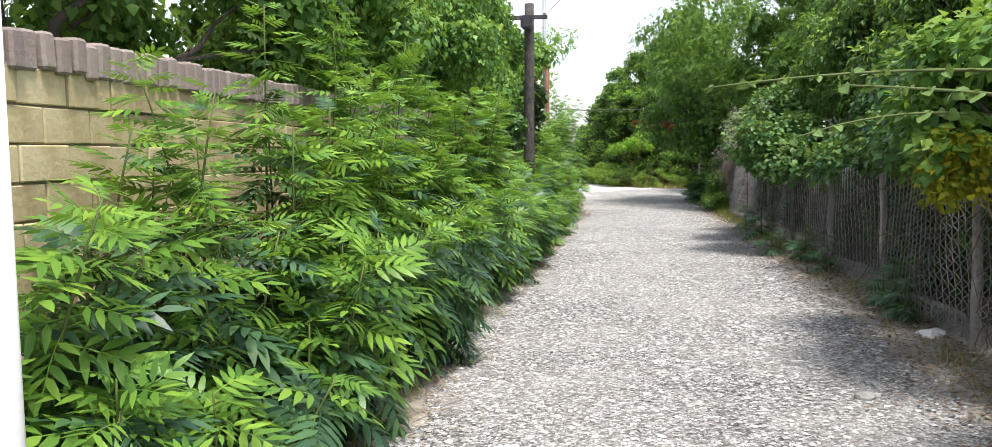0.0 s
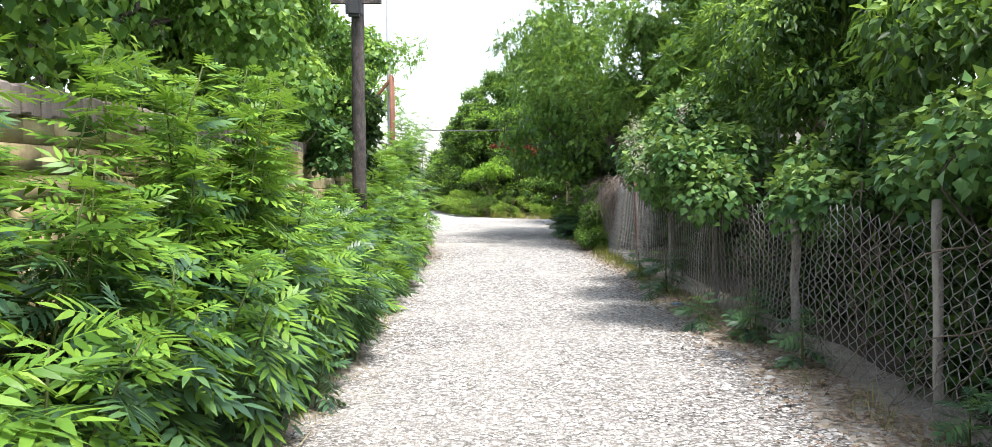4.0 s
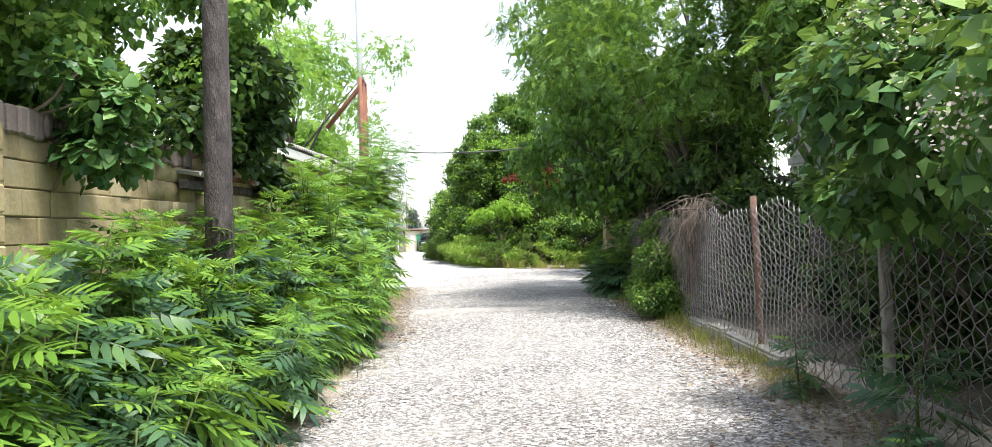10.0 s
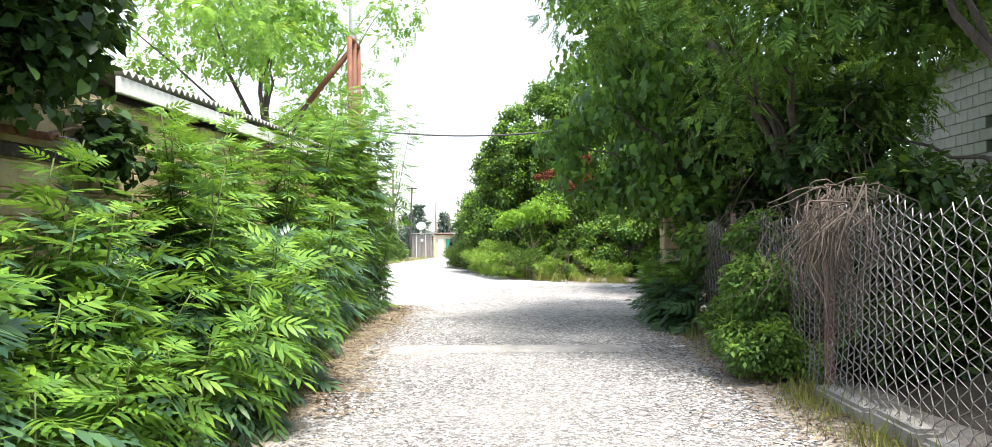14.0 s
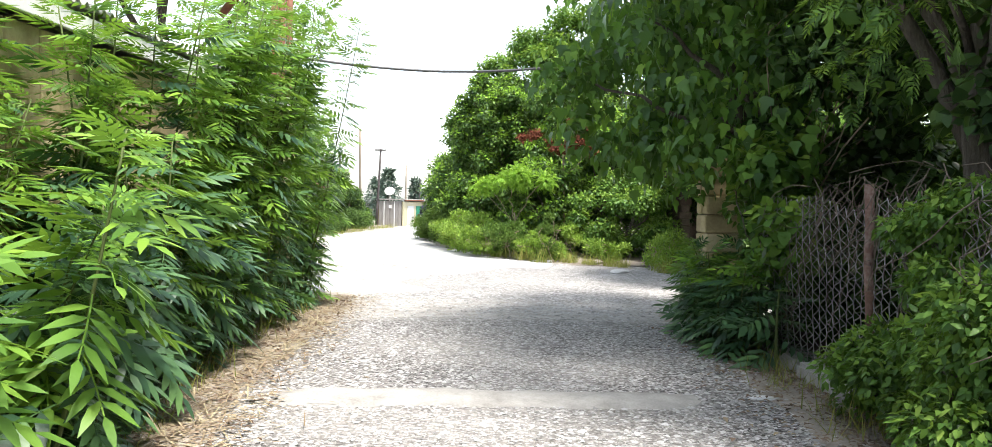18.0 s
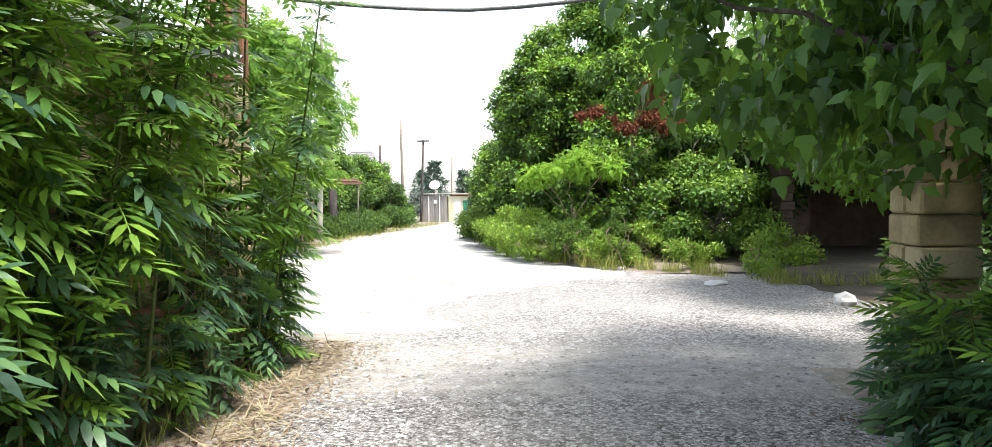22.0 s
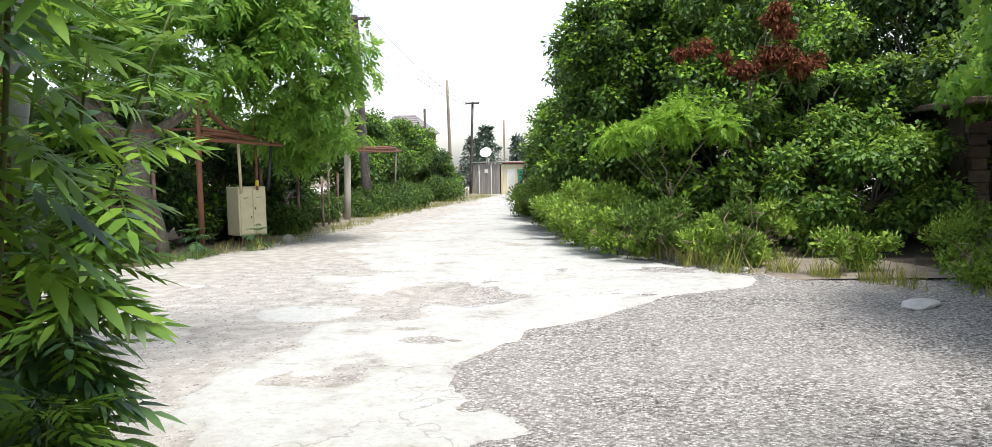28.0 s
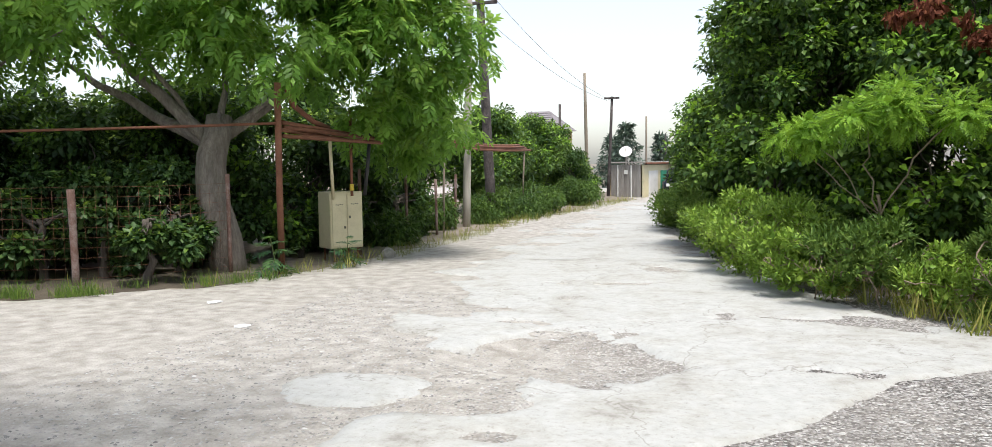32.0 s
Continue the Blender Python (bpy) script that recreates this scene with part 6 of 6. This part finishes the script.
part("valve", box_bm(.07, .07, .14, .02, .28, 1.95, 1.36), M_YPAINT, gx, "yellow gas valve")
part("stay", tube([(.5, 2.3, 2.35), (.44, 2.3, 1.8), (.36, 2.3, 1.2)], .035, 8), M_BLACK, gx)
rk = thing("pipe_rack", -8.6, 58.3, 0, "horizontal bundle of rusty pipes beside utility poles", "pipe")
for k in range(4):
    part("pipe", tube(bend((.44, -3.8 + .25 * k, 2.24 + .045 * k), (.46 - .03 * (k % 2), 4.7 - .4 * k, 2.2 + .05 * k), 7, (0, 0, -.07)), .035, 8), M_RUST, rk, smooth=True)
for dy in (-3.2, 4.0):
    part("stand", tube([(.38, dy, -.1), (.4, dy, 1.2), (.45, dy, 2.2)], .028, 8), M_OLDPOLE, rk)

# ---- wire fence in front of the garden ----
gf = tagged(new("garden_fence"), "rusty wire garden fence with thin posts", "fence")
for k, (x, y) in enumerate(((-16.5, 43.7), (-13.4, 44.3), (-10.05, 45.1), (-8.75, 47.0), (-8.05, 50.2), (-8.1, 52.6), (-8.2, 54.6), (-8.4, 56.4))):
    part("post", tube(bend((x, y, -.1), (x + .03 * math.sin(k * 2), y, 1.55 + .15 * math.sin(k * 5)), 5), .035 if k != 2 else .055, 8, .04), M_POST, gf, smooth=True)
pts = [(-16.5, 43.7), (-13.4, 44.3), (-10.05, 45.1), (-8.75, 47.0)]
for (xa, ya), (xb, yb) in zip(pts, pts[1:]):
    wires = [tube(bend((xa, ya, z), (xb, yb, z), 5, (0, 0, -.02)), .002, 4) for z in np.arange(.15, 1.5, .15)]
    n = int(math.hypot(xb - xa, yb - ya) / .15)
    wires += [tube([(xa + (xb - xa) * i / n, ya + (yb - ya) * i / n, .1), (xa + (xb - xa) * i / n, ya + (yb - ya) * i / n, 1.45)], .002, 4) for i in range(1, n)]
    part("wire_mesh", merge(wires), M_RUST, gf)
part("rail", tube(bend((-16.5, 43.6, 2.35), (-7.95, 47.2, 2.45), 8, (0, 0, -.04)), .022, 8), M_RUST, gf, "long horizontal pipe through the trees")

# ---- distance: garages, poles, dish, conifers, houses ----
gg = thing("garage_row", -7.2, 77.0, 0, "roadside garage with grey board front and flat roof", "garage", rz=-20)
for k in range(11):
    part("board", box_bm(.142, .04, 1.62, .004, -.72 + k * .15, 0, .81), M_WOODGREY, gg)
for dx in (-.4, .35):
    part("batten", box_bm(.06, .03, 1.6, .004, dx, -.04, .8), M_WHITE, gg, "pale upright batten")
part("roof", box_bm(2.2, 5.0, .07, .02, .12, 2.4, 1.72), M_OLDCONC, gg)
part("side_wall", box_bm(.12, 5.0, 1.6, .01, .98, 2.5, .8), M_BOX, gg, "cream rendered side wall")
for dy, w, mt, lb in ((.9, .9, M_WHITE, "white metal gate"), (2.2, .95, M_GREENP, "green metal gate"), (3.4, .9, M_GREENP, "green metal gate"), (4.4, .6, M_YPAINT, "yellow metal door")):
    part("gate", box_bm(.05, w, 1.3, .008, 1.06, dy, .66), mt, gg, lb)
part("eave", box_bm(.1, 5.1, .08, .01, 1.2, 2.45, 1.68), M_RUST, gg, "rusty eave board")
part("gable_wall", box_bm(.12, 5.0, 1.6, .01, -.9, 2.5, .8), M_STONE2, gg)
part("plate", box_bm(.2, .02, .2, .004, .05, -.045, 1.25), M_WHITE, gg, "small white number plate")
g2 = thing("garage_row", -5.95, 79.5, 0, "pale rendered garages with green metal gates", "garage", rz=-30)
part("wall", box_bm(1.9, .2, 1.6, .01, .4, 0, .8), M_BOX, g2)
part("roof", box_bm(2.2, 4.0, .1, .02, .4, 1.8, 1.66), M_OLDCONC, g2)
part("gate", box_bm(.55, .06, 1.25, .01, .15, -.13, .63), M_GREENP, g2, "green metal gate")
part("gate", box_bm(.4, .06, 1.25, .01, .85, -.13, .63), M_WHITE, g2, "white metal gate")
for x, y, h, rr, mat, arm, lean in ((-8.1, 77.2, 5.0, .09, M_POLE, 1, .22), (-9.1, 77, 6.2, .1, M_OLDPOLE, 0, -.12), (-6.25, 77.6, 4.0, .06, M_OLDPOLE, 0, 0), (-10.5, 77, 4.7, .09, M_POLE, 0, 0), (-6.5, 88, 3.4, .05, M_POLE, 0, 0), (-4.6, 80, 4.0, .05, M_POLE, 0, 0)):
    p = thing("utility_pole", x, y, 0, "distant wooden utility pole with crossarm" if arm else "distant slim bare pole", "pole")
    part("shaft", tube(bend((0, 0, -.2), (lean, 0, h), 5), np.linspace(rr, rr * .7, 5), 8), mat, p, smooth=True)
    if arm:
        part("crossarm", box_bm(.75, .08, .09, .01, lean, -.08, h - .08), M_POLE, p)
ds = thing("satellite_dish", -7.65, 80.0, 1.75, "pale satellite dish on a mast above a roof", "dish")
part("mast", tube([(0, 0, -1.8), (0, 0, .45)], .03, 8), M_PALEPOLE, ds)
bm = bmesh.new()
bmesh.ops.create_uvsphere(bm, u_segments=24, v_segments=16, radius=.62)
bmesh.ops.delete(bm, geom=[v for v in bm.verts if v.co.z > -.44], context="VERTS")
bmesh.ops.translate(bm, vec=(0, 0, .6), verts=bm.verts)
bmesh.ops.solidify(bm, geom=bm.faces[:], thickness=.015)
bmesh.ops.rotate(bm, cent=(0, 0, 0), matrix=Matrix.Rotation(radians(55), 3, "X"), verts=bm.verts)
bmesh.ops.translate(bm, vec=(0, -.08, .5), verts=bm.verts)
part("reflector", bm, M_WHITE, ds, smooth=True)
part("feed_arm", tube([(0, -.08, .5), (.03, -.5, .75)], .012, 6), M_PALEPOLE, ds)


def conifer(x, y, h, w, seed):
    r = np.random.default_rng(seed)
    t = thing("conifer_tree", x, y, 0, "distant dark blue-green conifer", "tree")
    part("trunk", tube([(0, 0, -.2), (0, 0, h)], [.16, .02], 8), M_BARK, t)
    P, A = [], []
    for z in np.arange(h * .15, h, .32):
        rad = w * (1 - z / h) ** .8 + .1
        for a in r.uniform(0, 6.28, 9):
            for s in np.linspace(.25, 1, 7):
                P.append((math.cos(a) * rad * s, math.sin(a) * rad * s, z - .25 * rad * s + r.normal(0, .05)))
                A.append((math.cos(a) + r.normal(0, .5), math.sin(a) + r.normal(0, .5), -.1 + r.normal(0, .3)))
    P, A = np.array(P), np.array(A)
    P, A = np.repeat(P, 3, 0) + r.normal(0, .07, (3 * len(P), 3)), np.repeat(A, 3, 0) + r.normal(0, .5, (3 * len(P), 3))
    part("needles", place(leaf_small(.35, .05, .1), P, A, np.tile((0, 0, 1.0), (len(P), 1)) + r.normal(0, .4, (len(P), 3)), r.uniform(.25, .45, len(P))), M_CONIFER, t)


conifer(-9.6, 92, 4.5, 1.7, 301)
conifer(-10.9, 94, 3.7, 1.5, 302)
conifer(-7.4, 93, 3.6, 1.3, 303)
hs = thing("tiled_house", -12.0, 79.5, 0, "distant house with grey tiled hip roof", "house")
part("wall", box_bm(2.2, 4, 3.5, .02, 0, 0, 1.75), M_STONE2, hs)
bm = bmesh.new()
q = [bm.verts.new(c) for c in ((-1.35, -2.2, 3.5), (1.35, -2.2, 3.5), (1.35, 2.2, 3.5), (-1.35, 2.2, 3.5), (-.75, -.4, 4.5), (.45, -.4, 4.5))]
for f in ((0, 1, 5, 4), (1, 2, 5), (2, 3, 4, 5), (3, 0, 4), (3, 2, 1, 0)):
    bm.faces.new([q[i] for i in f])
part("roof", bm, M_TILE, hs)
for k in range(8):
    part("tile_course", box_bm(2.6 - .17 * k, .05, .03, .005, -.02 * k, -2.16 + .22 * k, 3.54 + .122 * k), M_TILE, hs)

# ---- car parked far down the road ----
def parked_car(x, y, rz):
    c = thing("car", x, y, 0, "dark parked car far down the road, half behind shrubs", "car", rz=rz)
    bm = box_bm(1.7, 4.1, .62, .1, 0, 0, .58, 3)
    part("body", bm, M_CAR, c, smooth=True)
    cabin = box_bm(1.5, 2.2, .56, 0, 0, .15, 1.13)
    for v in cabin.verts:
        if v.co.z > 1.2:
            v.co.x *= .82
            v.co.y = .15 + (v.co.y - .15) * .68
    bmesh.ops.bevel(cabin, geom=cabin.edges[:], offset=.06, segments=2, affect="EDGES")
    cab_part = part("cabin", cabin, M_CAR, c, smooth=True)
    ws = bmesh.new()
    ws.faces.new([ws.verts.new(q) for q in ((-.64, -.93, .9), (.64, -.93, .9), (.54, -.64, 1.34), (-.54, -.64, 1.34))])
    part("windscreen", ws, M_BLACK, cab_part)
    for sx in (-.6, .6):
        part("headlight", box_bm(.3, .05, .14, .02, sx, -2.05, .66), M_WHITE, c, "pale headlight")
        for sy in (-1.3, 1.3):
            w = part("wheel", tube([(sx * 1.25 - .09, sy, .3), (sx * 1.25 + .09, sy, .3)], .3, 20), M_BLACK, c)
            part("rim", tube([(sx * 1.25 - .1, sy, .3), (sx * 1.25 + .1, sy, .3)], .17, 14), M_WIRE, w)
    part("bumper", box_bm(1.66, .12, .18, .04, 0, -2.07, .4, 2), M_BLACK, c)


M_CAR = surface("dark_car_paint", [(0, (.012, .014, .02)), (1, (.03, .034, .045))], 3, 40, .25, .05, .001)
parked_car(-4.5, 77.0, 8)

# ---- small things lying about ----
def rock(x, y, sx, sy, sz, seed, label, mat=M_ROCK, name="stone", cat="stone"):
    bm = bmesh.new()
    bmesh.ops.create_icosphere(bm, subdivisions=2, radius=1.0)
    for v in bm.verts:
        k = 1 + .28 * noise.noise(v.co * 1.3 + Vector((seed, 0, 0))) + .08 * noise.noise(v.co * 4 + Vector((seed, 0, 0)))
        v.co = Vector((v.co.x * sx * k, v.co.y * sy * k, v.co.z * sz * k))
    ob = tagged(new(name, bm_mesh(name, bm, mat)), label, cat)
    ob.matrix_basis = pose(x, y, rise(x, y) + sz * .45, 0, 0, seed * 37)
    return ob


rock(2.25, 6.55, .09, .06, .035, 1, "flat dark grey stone on the gravel", M_OLDCONC)
rock(2.42, 6.9, .05, .04, .025, 2, "small grey stone on the gravel", M_OLDCONC)
rock(3.5, 9.75, .13, .1, .08, 3, "rough grey stone beside the fence")
rock(3.35, 13.2, .08, .06, .05, 4, "pale stone beside the fence")
rock(3.0, 12.6, .06, .05, .03, 5, "small pale stone on the lane")
rock(3.35, 41.9, .28, .17, .06, 6, "flat grey slab of stone in the grass")
rock(4.7, 39.2, .2, .17, .12, 7, "rounded grey boulder in the shaded yard")
rock(-7.35, 50.0, .22, .14, .13, 8, "rough grey lump of concrete beside the gas cabinet", M_OLDCONC)
rock(1.7, 45.1, .3, .16, .05, 9, "low heap of grey rubble at the weeds")


def crumple(x, y, sx, sy, sz, seed, mat, label, name, cat):
    ob = rock(x, y, sx, sy, sz, seed, label, mat, name, cat)
    for v in ob.data.vertices:
        k = 1 + .35 * noise.noise(v.co * 22 + Vector((seed, 3, 1)))
        v.co = (v.co.x * k, v.co.y * k, v.co.z * k)
    return ob


crumple(3.43, 8.72, .2, .13, .05, 11, M_PLASTIC, "crumpled clear plastic bag by the fence", "plastic_bag", "bag")
crumple(-1.72, 5.95, .09, .06, .04, 12, M_BLUE, "crushed pale blue plastic bottle in the weeds", "plastic_bottle", "bottle")
crumple(-1.5, 5.2, .11, .07, .03, 13, M_PLASTIC, "scrap of white plastic film on the verge", "plastic_scrap", "litter")
crumple(3.2, 17.0, .08, .03, .03, 14, M_BLUE, "flattened small bottle at the fence foot", "plastic_bottle", "bottle")
crumple(2.95, 29.3, .14, .07, .012, 15, M_PLASTIC, "scrap of pale paper on the gravel", "paper_scrap", "litter")
crumple(-7.3, 44.6, .1, .08, .02, 16, M_PLASTIC, "white scrap of paper on the gravel", "paper_scrap", "litter")
crumple(-5.9, 43.2, .1, .08, .015, 17, M_PLASTIC, "white scrap of paper on the gravel", "paper_scrap", "litter")

# wires to the poles
wr = tagged(new("overhead_wires"), "thin overhead wires between utility poles", "wire")
for a, b, s in (((-9.4, 60.3, 6.85), (-1.7, 21.1, 5.3), -.7), ((-9.45, 60.3, 6.85), (-8.1, 77, 4.8), -.4), ((-8.5, 60.3, 6.85), (-7.9, 77, 4.8), -.4), ((-1.4, 21.1, 5.3), (6, -8, 6.4), -.5), ((-8.55, 60.3, 6.85), (-7.6, 40, 8.5), -.3)):
    part("wire", tube(bend(a, b, 12, (0, 0, s)), .008, 4), M_CABLE, wr)

# ---- masonry laid last ----
def block_mesh(name, l, w, h, bev, mat):
    return bm_mesh(name, box_bm(w, l, h, bev), mat)


BLOCK = [block_mesh("block", .385 - .01 * (k % 2), .2 + .006 * k, .19 - .003 * (k % 2), .007, M_STONE) for k in range(4)]
BRICK = [block_mesh("brick", .115 - .006 * k, .27 + .012 * k, .21 - .006 * k, .016, M_COPING) for k in range(3)]
r = np.random.default_rng(77)
rest = []
for row in range(12):
    for col in range(56):
        y = .9 + col * .395 + (.197 if row % 2 else 0)
        z = .1 + row * .1995
        if y > 22.4:
            continue
        x = -2.6 + r.normal(0, .006)
        if row >= 6 and 2.6 < y < 21.4 and not 9.5 < y < 12.2:
            b = part("block", BLOCK[int(r.integers(4))], None, wall_left, at=pose(x, y, z, r.normal(0, .5), r.normal(0, .5), r.normal(0, .8)))
        else:
            bm = box_bm(.2, .38, .19, 0, x, y, z)
            rest.append((np.array([v.co[:] for v in bm.verts]), np.array([[v.index for v in f.verts] for f in bm.faces])))
            bm.free()
ob = part("lower_blocks", merge(rest), M_STONE2, wall_left)
ob["kind"] = "stuff"
for col in range(170):
    y = 1.6 + col * .122
    part("brick", BRICK[int(r.integers(3))], None, wall_left, at=pose(-2.6 + r.normal(0, .008), y, 2.47 + r.normal(0, .008), r.normal(0, 1.5), r.normal(0, 1.5), r.normal(0, 2)))
rest = []
for row in range(14):
    for col in range(31):
        y = 22.75 + col * .395 + (.197 if row % 2 else 0)
        x = -2.5 + r.normal(0, .006)
        if row >= 5 and y > 22.9:
            part("block", BLOCK[int(r.integers(4))], None, wall_shed, at=pose(x, y, .1 + row * .192, r.normal(0, .4), r.normal(0, .4), r.normal(0, .6)))
            continue
        bm = box_bm(.2, .38 + r.normal(0, .003), .183, 0, x, y, .1 + row * .192)
        rest.append((np.array([v.co[:] for v in bm.verts]), np.array([[v.index for v in f.verts] for f in bm.faces])))
        bm.free()
ob = part("lower_blocks", merge(rest), M_STONE2, wall_shed)
ob["kind"] = "stuff"
GB = [block_mesh("block", .385, .2 + .006 * k, .185, .008, M_GREYBLOCK) for k in range(3)]
for row in range(6, 22):
    for col in range(19):
        y = 27.35 + col * .395 + (.197 if row % 2 else 0)
        z = .1 + row * .195
        if 30.9 < y - .0 < 31.7 and 2.75 < z < 3.25:
            continue
        part("block", GB[int(r.integers(3))], None, house_r, at=pose(8.4, y, z))
part("window", box_bm(.06, .62, .5, .008, 8.33, 31.25, 3.0), M_BLACK, house_r, "small dark window")
part("window_frame", box_bm(.1, .74, .06, .008, 8.33, 31.25, 3.29), M_GREYBLOCK, house_r)
